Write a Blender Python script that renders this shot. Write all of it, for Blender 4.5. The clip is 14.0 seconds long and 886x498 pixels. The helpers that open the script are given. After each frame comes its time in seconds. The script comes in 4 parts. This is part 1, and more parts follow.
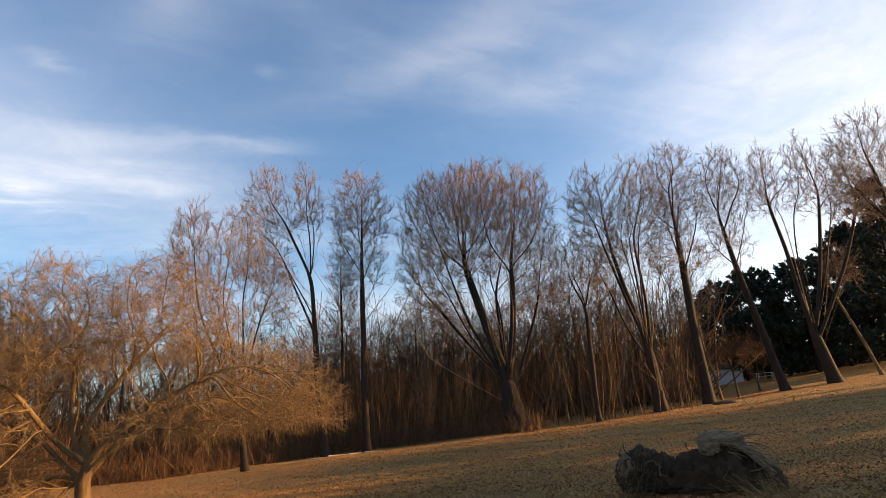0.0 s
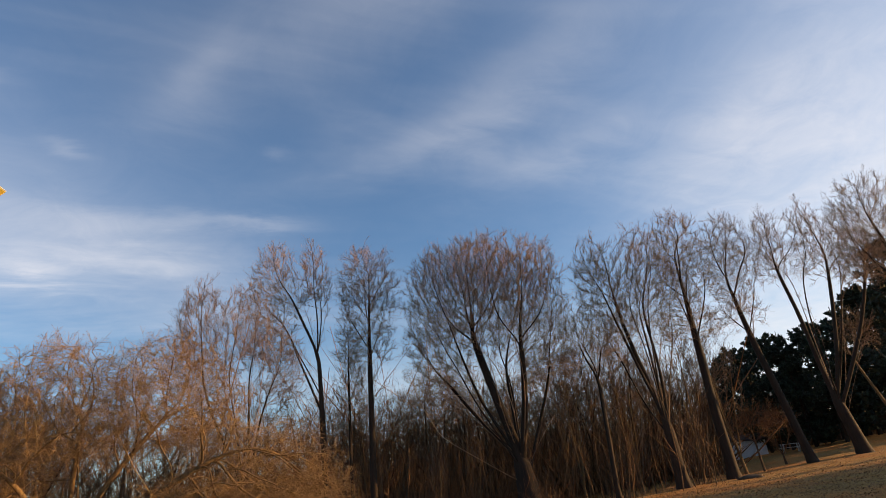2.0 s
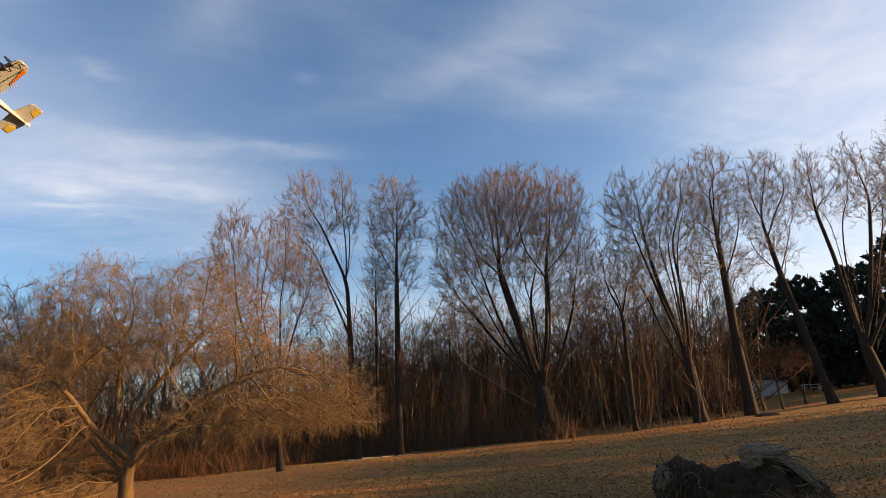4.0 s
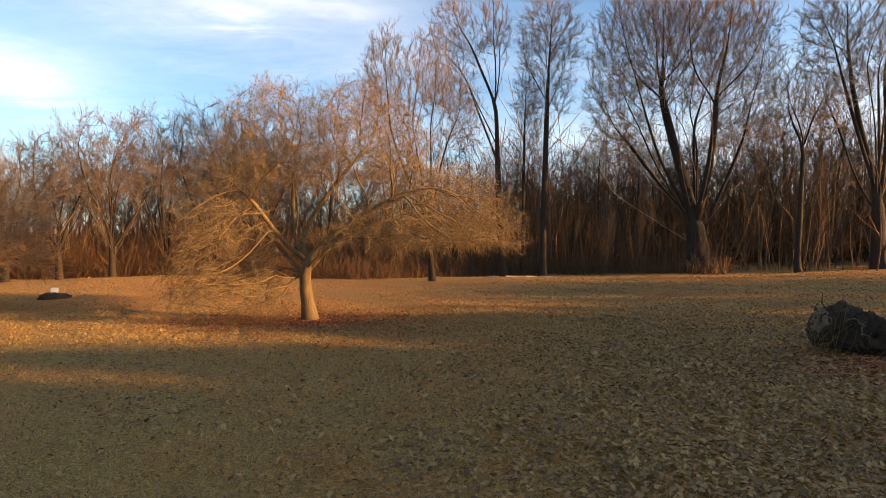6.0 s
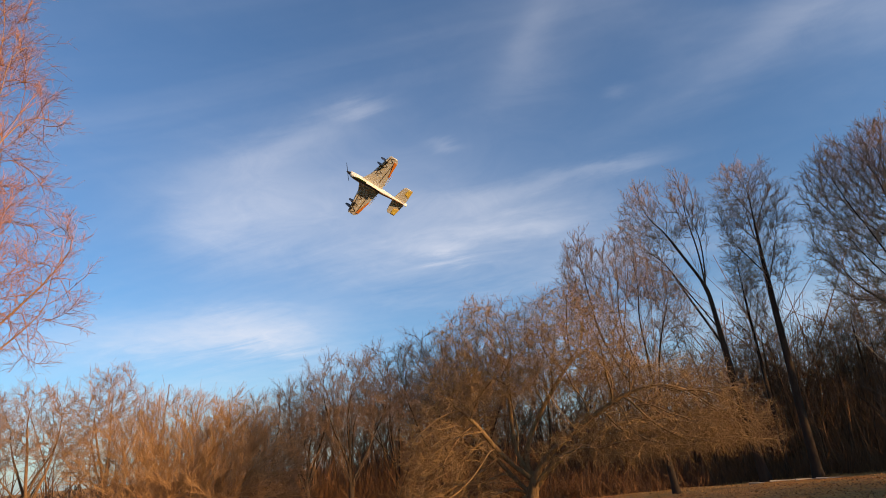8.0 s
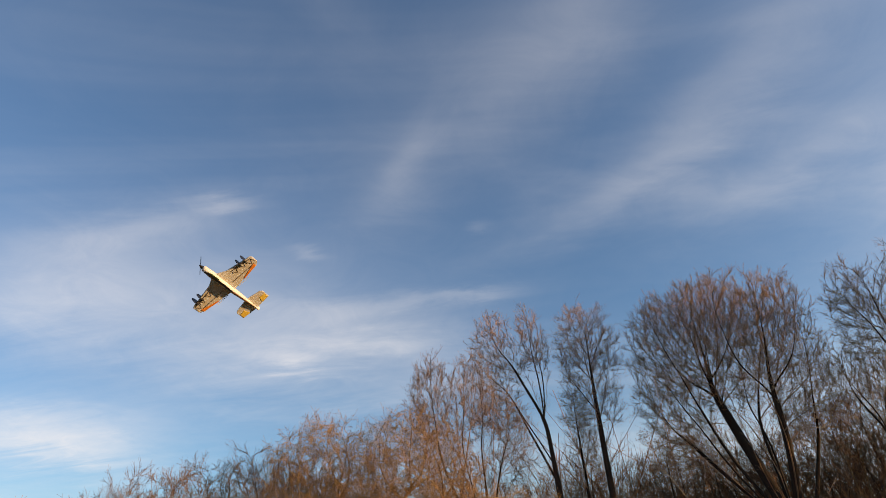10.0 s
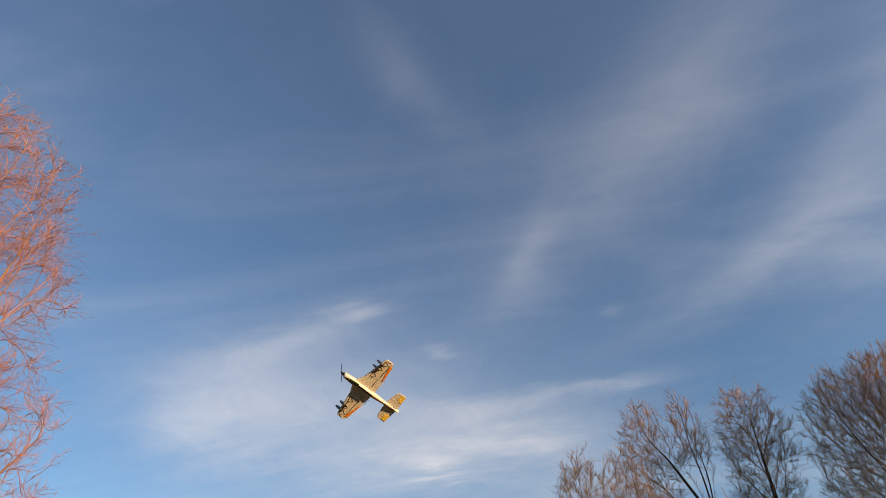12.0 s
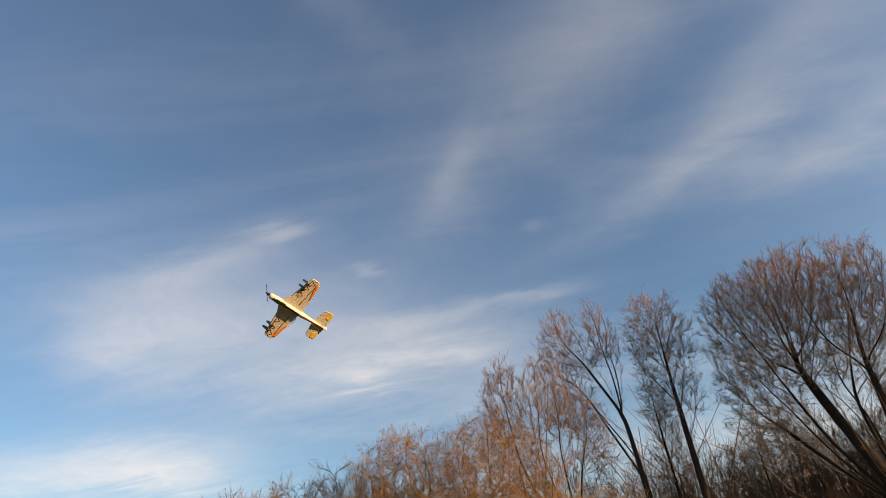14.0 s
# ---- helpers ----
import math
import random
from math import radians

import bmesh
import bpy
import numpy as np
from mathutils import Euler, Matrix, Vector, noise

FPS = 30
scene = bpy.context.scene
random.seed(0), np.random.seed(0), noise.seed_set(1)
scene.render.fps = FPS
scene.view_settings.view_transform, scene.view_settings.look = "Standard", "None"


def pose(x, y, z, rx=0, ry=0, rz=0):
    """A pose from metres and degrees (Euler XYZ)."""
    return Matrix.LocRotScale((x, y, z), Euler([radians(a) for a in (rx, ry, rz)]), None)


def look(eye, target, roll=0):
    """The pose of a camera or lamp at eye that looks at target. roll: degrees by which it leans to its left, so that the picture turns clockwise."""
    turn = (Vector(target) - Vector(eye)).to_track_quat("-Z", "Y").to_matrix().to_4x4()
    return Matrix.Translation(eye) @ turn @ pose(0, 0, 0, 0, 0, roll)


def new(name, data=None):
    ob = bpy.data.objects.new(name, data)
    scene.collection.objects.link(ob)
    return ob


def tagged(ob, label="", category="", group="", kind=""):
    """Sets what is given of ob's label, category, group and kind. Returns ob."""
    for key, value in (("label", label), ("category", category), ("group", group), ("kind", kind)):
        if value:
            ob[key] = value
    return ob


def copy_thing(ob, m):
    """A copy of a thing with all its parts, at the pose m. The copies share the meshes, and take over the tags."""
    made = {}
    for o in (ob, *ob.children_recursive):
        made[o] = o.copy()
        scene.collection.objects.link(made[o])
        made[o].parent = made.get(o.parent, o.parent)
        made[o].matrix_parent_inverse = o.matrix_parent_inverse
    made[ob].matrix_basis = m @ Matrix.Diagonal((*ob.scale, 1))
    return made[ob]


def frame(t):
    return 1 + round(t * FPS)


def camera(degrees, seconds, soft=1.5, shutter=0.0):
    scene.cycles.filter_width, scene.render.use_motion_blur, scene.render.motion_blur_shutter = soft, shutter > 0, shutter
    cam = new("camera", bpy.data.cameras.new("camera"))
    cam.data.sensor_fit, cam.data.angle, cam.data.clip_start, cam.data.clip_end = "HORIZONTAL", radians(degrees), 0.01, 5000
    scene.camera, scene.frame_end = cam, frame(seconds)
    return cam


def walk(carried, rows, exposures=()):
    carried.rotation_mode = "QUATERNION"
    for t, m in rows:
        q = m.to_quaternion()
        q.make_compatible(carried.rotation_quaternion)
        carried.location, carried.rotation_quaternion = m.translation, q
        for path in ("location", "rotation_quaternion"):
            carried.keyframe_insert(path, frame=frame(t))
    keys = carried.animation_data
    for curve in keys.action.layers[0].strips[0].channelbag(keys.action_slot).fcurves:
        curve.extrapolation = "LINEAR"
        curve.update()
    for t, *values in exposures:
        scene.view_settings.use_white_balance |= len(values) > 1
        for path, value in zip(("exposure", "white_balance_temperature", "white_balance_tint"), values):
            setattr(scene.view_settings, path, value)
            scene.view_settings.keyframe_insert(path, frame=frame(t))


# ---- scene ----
# ---- camera: a head-worn camera that turns on the spot, eye height 1.75 m ----
cam = camera(74.5, 14.0, 0.9)
EYE = (0.0, 0.0, 1.75)
# seconds, yaw (to the left), pitch (up), roll, in degrees
ROWS = [
    (0, -18.25, 14.53, -4.58), (0.5, -19.75, 22.41, -6.51), (1, -20.38, 24.19, -6.56),
    (1.5, -19.03, 23.52, -5.66), (2, -18.23, 21.73, -6.02), (2.2, -17.23, 21.98, -5.89),
    (4.3, -13.89, 14.05, -2.49), (4.5, -12.97, 13.46, -2.34), (5, -12.75, 10.68, -2.1),
    (5.5, -5.79, 1.76, -0.06), (6, 0, -1.5, 0.5), (6.3, 3.47, 1.55, -0.34),
    (6.5, 5.31, 7.44, -0.44), (6.8, 12.64, 15.4, -1.62), (7, 15.28, 19.14, -2.51),
    (7.5, 18.17, 20.18, -3.47), (8, 19.48, 19.45, -4.91), (8.5, 11.45, 19.11, -5.77),
    (8.7, 5.8, 19.13, -5.08), (10.8, 3.05, 37.11, -4.68), (11, 4.27, 38.24, -4.35),
    (11.5, 4.62, 39.8, -4.53), (12, 17.71, 39.5, -2.18), (12.5, 25.73, 38.89, -2.35),
    (13, 24.24, 32.58, -3.85), (13.5, 19.02, 28.79, -6.06), (14, 9.66, 30.8, -7.73),
]


def head(yaw, pitch, roll):
    return pose(*EYE, 0, 0, yaw) @ pose(0, 0, 0, 90 + pitch) @ pose(0, 0, 0, 0, 0, roll)


# seconds, stops; the white balance stays warm throughout
EXPOSURES = [(t, s, k, 10) for t, s, k in ((0.0, 1.25, 7500), (1.0, 0.80, 7350), (2.0, 0.79, 7250), (4.5, 0.97, 7200), (5.0, 0.98, 7250), (5.5, 1.24, 7700), (6.0, 1.52, 7700), (6.5, 1.42, 7300), (7.0, 0.86, 6850), (7.5, 0.68, 6750), (8.0, 0.66, 6750), (8.5, 0.77, 6900), (11.0, 0.72, 7800), (12.5, 0.74, 7800), (14.0, 0.80, 8300))]
walk(cam, [(t, head(y, p, r)) for t, y, p, r in ROWS], EXPOSURES)

# ---- light: low winter sun from the side, thin cirrus ----
SUN_AZ, SUN_EL = 101.0, 10.0
world = bpy.data.worlds.new("winter_sky")
scene.world = world
world.use_nodes = True


class Graph:
    """Short-hand to build node graphs."""

    def __init__(self, tree):
        self.tree = tree

    def add(self, kind, ins=None):
        n = self.tree.nodes.new(kind)
        for k, v in (ins or {}).items():
            if isinstance(v, bpy.types.NodeSocket):
                self.tree.links.new(v, n.inputs[k])
            else:
                n.inputs[k].default_value = v
        return n

    def math(self, op, a, b=0.0, clamp=False):
        n = self.add("ShaderNodeMath", {0: a, 1: b})
        n.operation, n.use_clamp = op, clamp
        return n.outputs[0]

    def mix(self, fac, a, b, blend="MIX"):
        n = self.tree.nodes.new("ShaderNodeMix")
        n.data_type, n.blend_type = "RGBA", blend
        for k, v in ((0, fac), (6, a), (7, b)):
            if isinstance(v, bpy.types.NodeSocket):
                self.tree.links.new(v, n.inputs[k])
            else:
                n.inputs[k].default_value = v
        return n.outputs[2]

    def ramp(self, fac, stops):
        n = self.add("ShaderNodeValToRGB", {0: fac})
        while len(n.color_ramp.elements) < len(stops):
            n.color_ramp.elements.new(0.5)
        for e, (p, c) in zip(n.color_ramp.elements, stops):
            e.position, e.color = p, c if len(c) == 4 else (*c, 1)
        return n.outputs[0]

    def noise(self, vec, scale, detail=4.0, rough=0.55, dist=0.0):
        return self.add("ShaderNodeTexNoise", {"Vector": vec, "Scale": scale, "Detail": detail, "Roughness": rough, "Distortion": dist}).outputs[0]

    def smooth(self, x, lo, hi):
        n = self.add("ShaderNodeMapRange", {0: x, 1: lo, 2: hi})
        n.interpolation_type = "SMOOTHSTEP"
        return n.outputs[0]


# thin clouds: bearing, height, half length, half width, slant (degrees), thickness
WISPS = [(-40, 12.4, 8.5, 2.3, 3, 0.40), (-36, 11.2, 4.5, 1.5, -8, 0.24), (-51, 11.5, 6, 1.8, 4, 0.16), (-19.6, 19.2, 2.6, 0.8, -2, 0.26), (-40, 23.5, 6.5, 5, 15, 0.24), (-24, 22, 18, 8, 4, 0.14), (-43.5, 22, 2.8, 3.2, 40, 0.12),
         (-30, 24.5, 10, 4.5, 8, 0.17), (-35, 29.5, 10, 2.2, 18, 0.12), (-22, 19, 8, 3, 5, 0.16), (-27.7, 33.6, 3.2, 0.7, 8, 0.15), (-34, 31, 8, 1.5, 22, 0.09),
         (-12, 24.1, 9, 1.2, 1, 0.16), (-1, 24.7, 6, 0.8, 1, 0.14), (-10, 21.2, 9, 1.3, 4, 0.18), (-16, 22, 8, 3, 0, 0.13), (-5, 17.5, 7, 2.6, 0, 0.14), (-18.5, 29.3, 1.7, 0.5, -8, 0.10),
         (-7, 38, 5, 2.0, 40, 0.09), (-9, 34.5, 6, 3, 20, 0.06), (0.5, 31.5, 1.3, 0.5, 0, 0.06), (16, 32, 8, 1.8, 18, 0.08), (26, 35.5, 9, 3.0, 20, 0.11), (36, 39, 10, 5, 25, 0.10), (32, 29, 10, 2, 12, 0.09),
         (62, 20, 20, 15, 0, 0.58), (42, 7, 34, 7, 0, 0.36), (50, 27, 10, 3, 20, 0.12), (14, 47, 22, 6, 20, 0.12), (-24, 56, 9, 3, -30, 0.06)]


def build_sky():
    world.node_tree.nodes.clear()
    g = Graph(world.node_tree)
    sky = g.add("ShaderNodeTexSky")
    sky.sky_type, sky.sun_disc, sky.sun_elevation, sky.sun_rotation = "NISHITA", False, radians(SUN_EL), radians(SUN_AZ)
    sky.altitude, sky.air_density, sky.dust_density, sky.ozone_density = 100, 1.0, 0.8, 3.0
    clear = g.mix(1.0, sky.outputs[0], (0.74, 1.03, 1.26, 1), "MULTIPLY")
    way = g.add("ShaderNodeTexCoord").outputs["Generated"]
    x, y, z = g.add("ShaderNodeSeparateXYZ", {0: way}).outputs
    # the cirrus lies on a high flat sheet
    h = g.math("ADD", g.math("MAXIMUM", z, 0.0), 0.10)
    sheet = g.add("ShaderNodeCombineXYZ", {0: g.math("DIVIDE", x, h), 1: g.math("DIVIDE", y, h), 2: 0.0}).outputs[0]
    turn = g.add("ShaderNodeMapping", {0: sheet, 2: (0, 0, radians(-50)), 3: (0.5, 1.5, 1.0)}).outputs[0]
    broad = g.smooth(g.noise(turn, 0.7, 5.0, 0.6, 0.8), 0.40, 0.75)
    fibre = g.noise(turn, 3.2, 7.0, 0.62, 0.7)
    curl = g.noise(sheet, 1.6, 5.0, 0.6)
    # bearing and height in degrees, a little ruffled
    az = g.math("MULTIPLY", g.math("ARCTAN2", x, y), 57.296)
    el = g.math("MULTIPLY", g.math("ARCSINE", z), 57.296)
    az = g.math("ADD", az, g.math("MULTIPLY", g.math("SUBTRACT", curl, 0.5), 7.0))
    el = g.math("ADD", el, g.math("MULTIPLY", g.math("SUBTRACT", fibre, 0.5), 5.0))
    low = g.math("DIVIDE", el, 8.0)
    haze = g.math("MULTIPLY", g.math("POWER", 2.718, g.math("MULTIPLY", g.math("MULTIPLY", low, low), -1.0)), 0.20)
    total = g.math("ADD", g.math("ADD", g.math("MULTIPLY", broad, 0.15), 0.042), haze)
    for a0, e0, ln, wd, slant, much in WISPS:
        dx, dy = g.math("SUBTRACT", az, a0), g.math("SUBTRACT", el, e0)
        c, s = math.cos(radians(slant)), math.sin(radians(slant))
        u = g.math("ADD", g.math("MULTIPLY", dx, c / ln), g.math("MULTIPLY", dy, s / ln))
        v = g.math("ADD", g.math("MULTIPLY", dx, -s / wd), g.math("MULTIPLY", dy, c / wd))
        r = g.math("ADD", g.math("MULTIPLY", u, u), g.math("MULTIPLY", v, v))
        total = g.math("ADD", total, g.math("MULTIPLY", g.math("POWER", 2.718, g.math("MULTIPLY", r, -1.0)), much))
    puff = g.noise(sheet, 4.5, 6.0, 0.65, 1.2)
    torn = g.math("ADD", g.math("MULTIPLY", fibre, 0.55), g.math("ADD", g.math("MULTIPLY", puff, 0.7), 0.38))
    veil = g.math("MULTIPLY", total, torn, True)
    cloud = g.mix(veil, clear, (5.3, 5.45, 6.1, 1))
    back = g.add("ShaderNodeBackground", {0: cloud, 1: 0.10})
    g.add("ShaderNodeOutputWorld", {0: back.outputs[0]})


build_sky()
a, e = radians(SUN_AZ), radians(SUN_EL)
sun = new("sun", bpy.data.lights.new("sun", "SUN"))
sun.matrix_world = look((0, 0, 60), (-math.sin(a) * math.cos(e), -math.cos(a) * math.cos(e), 60 - math.sin(e)))
sun.data.energy, sun.data.angle, sun.data.color = 4.3, radians(0.9), (1.0, 0.63, 0.31)


# ---- materials ----
def material(name, rough=0.9):
    m = bpy.data.materials.new(name)
    m.use_nodes = True
    g = Graph(m.node_tree)
    shader = m.node_tree.nodes["Principled BSDF"]
    shader.inputs["Roughness"].default_value = rough
    return m, g, shader


def bark(name, dark, light, grain=6.0, relief=0.6, moss=None, along=(1.0, 1.0, 0.18)):
    m, g, s = material(name, 0.92)
    at = g.add("ShaderNodeTexCoord").outputs["Object"]
    long = g.add("ShaderNodeMapping", {0: at, 3: along}).outputs[0]
    ridge = g.noise(long, grain * 2.0, 6.0, 0.65, 0.4)
    patch = g.noise(at, grain * 0.12, 3.0)
    tone = g.math("ADD", g.math("MULTIPLY", ridge, 0.7), g.math("MULTIPLY", patch, 0.45))
    colour = g.ramp(tone, [(0.32, dark), (0.75, light)])
    if moss:
        colour = g.mix(g.math("MULTIPLY", g.smooth(g.noise(at, 0.9, 4.0), 0.55, 0.7), 0.5), colour, (*moss, 1))
    own = g.add("ShaderNodeObjectInfo").outputs["Random"]
    colour = g.mix(1.0, colour, g.ramp(own, [(0.0, (0.82, 0.82, 0.82)), (1.0, (1.15, 1.12, 1.08))]), "MULTIPLY")
    g.tree.links.new(colour, s.inputs["Base Color"])
    bump = g.add("ShaderNodeBump", {"Strength": relief, "Distance": 0.03, "Height": ridge})
    g.tree.links.new(bump.outputs[0], s.inputs["Normal"])
    return m


def twig(name, dark, light):
    m, g, s = material(name, 0.75)
    at = g.add("ShaderNodeTexCoord").outputs["Object"]
    isl = g.add("ShaderNodeNewGeometry").outputs["Random Per Island"]
    tone = g.math("ADD", g.math("MULTIPLY", isl, 0.6), g.math("MULTIPLY", g.noise(at, 0.7, 2.0), 0.5))
    g.tree.links.new(g.ramp(tone, [(0.2, dark), (0.85, light)]), s.inputs["Base Color"])
    return m


def plain(name, colour, rough=0.6, vary=0.12, scale=8.0, metal=0.0, relief=0.0):
    m, g, s = material(name, rough)
    at = g.add("ShaderNodeTexCoord").outputs["Object"]
    n = g.noise(at, scale, 5.0, 0.6)
    lo, hi = [c * (1 - vary) for c in colour], [min(1, c * (1 + vary)) for c in colour]
    g.tree.links.new(g.ramp(n, [(0.3, lo), (0.7, hi)]), s.inputs["Base Color"])
    s.inputs["Metallic"].default_value = metal
    if relief:
        g.tree.links.new(g.add("ShaderNodeBump", {"Strength": relief, "Distance": 0.02, "Height": n}).outputs[0], s.inputs["Normal"])
    return m


def ground_material():
    m, g, s = material("meadow", 0.95)
    at = g.add("ShaderNodeTexCoord").outputs["Object"]
    big = g.noise(at, 0.16, 4.0, 0.6, 0.6)
    mid = g.noise(at, 1.1, 5.0, 0.6)
    fine = g.noise(at, 34.0, 3.0, 0.75)
    grass = g.ramp(fine, [(0.3, (0.12, 0.064, 0.013)), (0.52, (0.43, 0.215, 0.042)), (0.75, (0.70, 0.40, 0.10))])
    straw = g.ramp(fine, [(0.3, (0.16, 0.060, 0.012)), (0.52, (0.54, 0.200, 0.032)), (0.75, (0.76, 0.36, 0.075))])
    base = g.mix(g.smooth(g.math("ADD", g.math("MULTIPLY", big, 0.7), g.math("MULTIPLY", mid, 0.4)), 0.45, 0.68), grass, straw)
    cell = g.add("ShaderNodeTexVoronoi", {"Vector": at, "Scale": 15.0, "Randomness": 1.0})
    pick = g.add("ShaderNodeSeparateColor", {0: cell.outputs["Color"]})
    leaf = g.ramp(pick.outputs[1], [(0.0, (0.09, 0.034, 0.010)), (0.5, (0.24, 0.10, 0.03)), (1.0, (0.60, 0.34, 0.11))])
    here = g.math("MULTIPLY", g.smooth(pick.outputs[0], 0.58, 0.62), g.smooth(cell.outputs["Distance"], 0.62, 0.5))
    here = g.math("MULTIPLY", here, g.smooth(g.noise(at, 0.35, 3.0), 0.40, 0.6))
    colour = g.mix(here, base, leaf)
    g.tree.links.new(colour, s.inputs["Base Color"])
    tall = g.math("ADD", g.math("MULTIPLY", fine, 0.6), g.math("MULTIPLY", g.noise(at, 9.0, 4.0), 0.8))
    g.tree.links.new(g.add("ShaderNodeBump", {"Strength": 1.0, "Distance": 0.08, "Height": tall}).outputs[0], s.inputs["Normal"])
    return m


M_GROUND = ground_material()
# grey-brown barks, darkened so the colour holds the shade on backlit trunks
M_OAK = bark("shaded_grey_brown_bark", (0.014, 0.008, 0.004), (0.046, 0.026, 0.013), 5.0, 0.9)
M_POPLAR = bark("shaded_poplar_bark", (0.014, 0.008, 0.004), (0.048, 0.027, 0.013), 6.0, 0.8)
M_GREY = bark("shaded_grey_cottonwood_bark", (0.014, 0.008, 0.004), (0.050, 0.028, 0.014), 5.0, 0.9)
M_WILLOW = bark("ochre_willow_bark", (0.065, 0.036, 0.014), (0.30, 0.18, 0.075), 9.0, 1.0)
M_RED = bark("golden_brown_bark", (0.18, 0.086, 0.028), (0.48, 0.25, 0.085), 7.0, 0.5)
M_WOOD = bark("woodland_bark", (0.061, 0.036, 0.019), (0.256, 0.150, 0.074), 6.0, 0.6)
T_OAK = twig("oak_twigs", (0.12, 0.068, 0.034), (0.42, 0.245, 0.125))
T_POPLAR = twig("poplar_twigs", (0.125, 0.075, 0.046), (0.42, 0.26, 0.16))
T_WILLOW = twig("willow_twigs", (0.13, 0.074, 0.028), (0.33, 0.20, 0.080))
T_PINK = twig("pinkish_twigs", (0.10, 0.068, 0.052), (0.28, 0.19, 0.145))
T_RED = twig("red_twigs", (0.24, 0.098, 0.050), (0.48, 0.22, 0.118))
T_ORANGE = twig("orange_twigs", (0.22, 0.112, 0.042), (0.42, 0.245, 0.108))
T_WOOD = twig("woodland_twigs", (0.080, 0.049, 0.029), (0.245, 0.152, 0.090))
M_DARK = bark("dark_woodland_bark", (0.034, 0.017, 0.007), (0.14, 0.074, 0.033), 6.0, 0.6)
T_DUSK = twig("dusky_twigs", (0.066, 0.030, 0.011), (0.25, 0.118, 0.041))
T_ASH = twig("ash_brown_twigs", (0.070, 0.043, 0.026), (0.23, 0.146, 0.090))
M_NEEDLE = twig("pine_needles", (0.010, 0.016, 0.008), (0.035, 0.05, 0.022))
M_BRUSH = twig("bramble", (0.055, 0.023, 0.008), (0.20, 0.088, 0.028))


# ---- helpers for meshes ----
def mesh_from(name, verts, quads, mat, smooth=True):
    """A mesh out of an array of places and an array of four-cornered (or three-cornered) faces."""
    me = bpy.data.meshes.new(name)
    verts, quads = np.asarray(verts, dtype=np.float32), np.asarray(quads, dtype=np.int32)
    k = quads.shape[1]
    me.vertices.add(len(verts))
    me.vertices.foreach_set("co", verts.ravel())
    me.loops.add(quads.size)
    me.loops.foreach_set("vertex_index", quads.ravel())
    me.polygons.add(len(quads))
    me.polygons.foreach_set("loop_start", np.arange(len(quads), dtype=np.int32) * k)
    me.polygons.foreach_set("use_smooth", np.full(len(quads), smooth))
    me.update(calc_edges=True)
    me.validate()
    me.materials.append(mat)
    return me


def part(name, bm, mat, parent, label=""):
    """A bmesh as one mesh object under a thing or a part."""
    me = bpy.data.meshes.new(name)
    bm.to_mesh(me)
    bm.free()
    me.materials.append(mat)
    ob = new(name, me)
    ob.parent = parent
    return tagged(ob, label)


def part_of(name, me, parent, label=""):
    ob = new(name, me)
    ob.parent = parent
    return tagged(ob, label)


def tubes(sets):
    """Round tapered stems: sets of (places [b, n, 3], radii [b, n], sides)."""
    allv, allf, base = [], [], 0
    for P, R, k in sets:
        b, n, _ = P.shape
        T = np.gradient(P, axis=1)
        T /= np.linalg.norm(T, axis=2, keepdims=True) + 1e-9
        ref = np.where(np.abs(T[:, :1, 2:]) > 0.8, [[[1.0, 0, 0]]], [[[0, 0, 1.0]]])
        U = np.cross(T, np.broadcast_to(ref, T.shape))
        U /= np.linalg.norm(U, axis=2, keepdims=True) + 1e-9
        V = np.cross(T, U)
        an = np.arange(k) * 2 * np.pi / k
        ring = P[:, :, None] + R[:, :, None, None] * (U[:, :, None] * np.cos(an)[:, None] + V[:, :, None] * np.sin(an)[:, None])
        i = np.arange(b * n * k).reshape(b, n, k)
        j = np.roll(i, -1, axis=2)
        f = np.stack([i[:, :-1], j[:, :-1], j[:, 1:], i[:, 1:]], axis=-1).reshape(-1, 4)
        allv.append(ring.reshape(-1, 3)), allf.append(f + base)
        base += b * n * k
    return np.concatenate(allv), np.concatenate(allf)


# ---- the ground ----
def rise(x, y):
    """Height of the meadow: falls gently towards the woods, climbs to the side of the pines."""
    r = np.sqrt(x * x + y * y) + 1e-6
    s = np.minimum(1.0, 70.0 / r)
    X, Y = x * s, y * s
    h = 0.014 * X - 0.0246 * Y + 0.000647 * np.maximum(X, -30) ** 2 + 0.000164 * X * Y - 0.000041 * Y * Y
    h = h + 0.45 * np.exp(-(((x + 13.0) / 6.0) ** 2 + ((y - 28.0) / 5.0) ** 2))
    h = h - 0.15 * np.exp(-(((x + 3.5) / 4.0) ** 2 + ((y - 16.0) / 4.0) ** 2))
    return h + 0.035 * np.sin(x * 0.55 + 1.0) * np.sin(y * 0.43) + 0.02 * np.sin(x * 1.7 + y * 1.1)


def spot(az, d):
    a = radians(az)
    x, y = d * math.sin(a), d * math.cos(a)
    return x, y, float(rise(np.array(x), np.array(y)))


def stand(az, d, turn=0.0, size=1.0, sink=0.0):
    """The pose of a thing that stands at that bearing and distance; its x runs to the right as seen from the middle."""
    x, y, z = spot(az, d)
    return pose(x, y, z - sink, 0, 0, -az + turn) @ Matrix.Scale(size, 4)


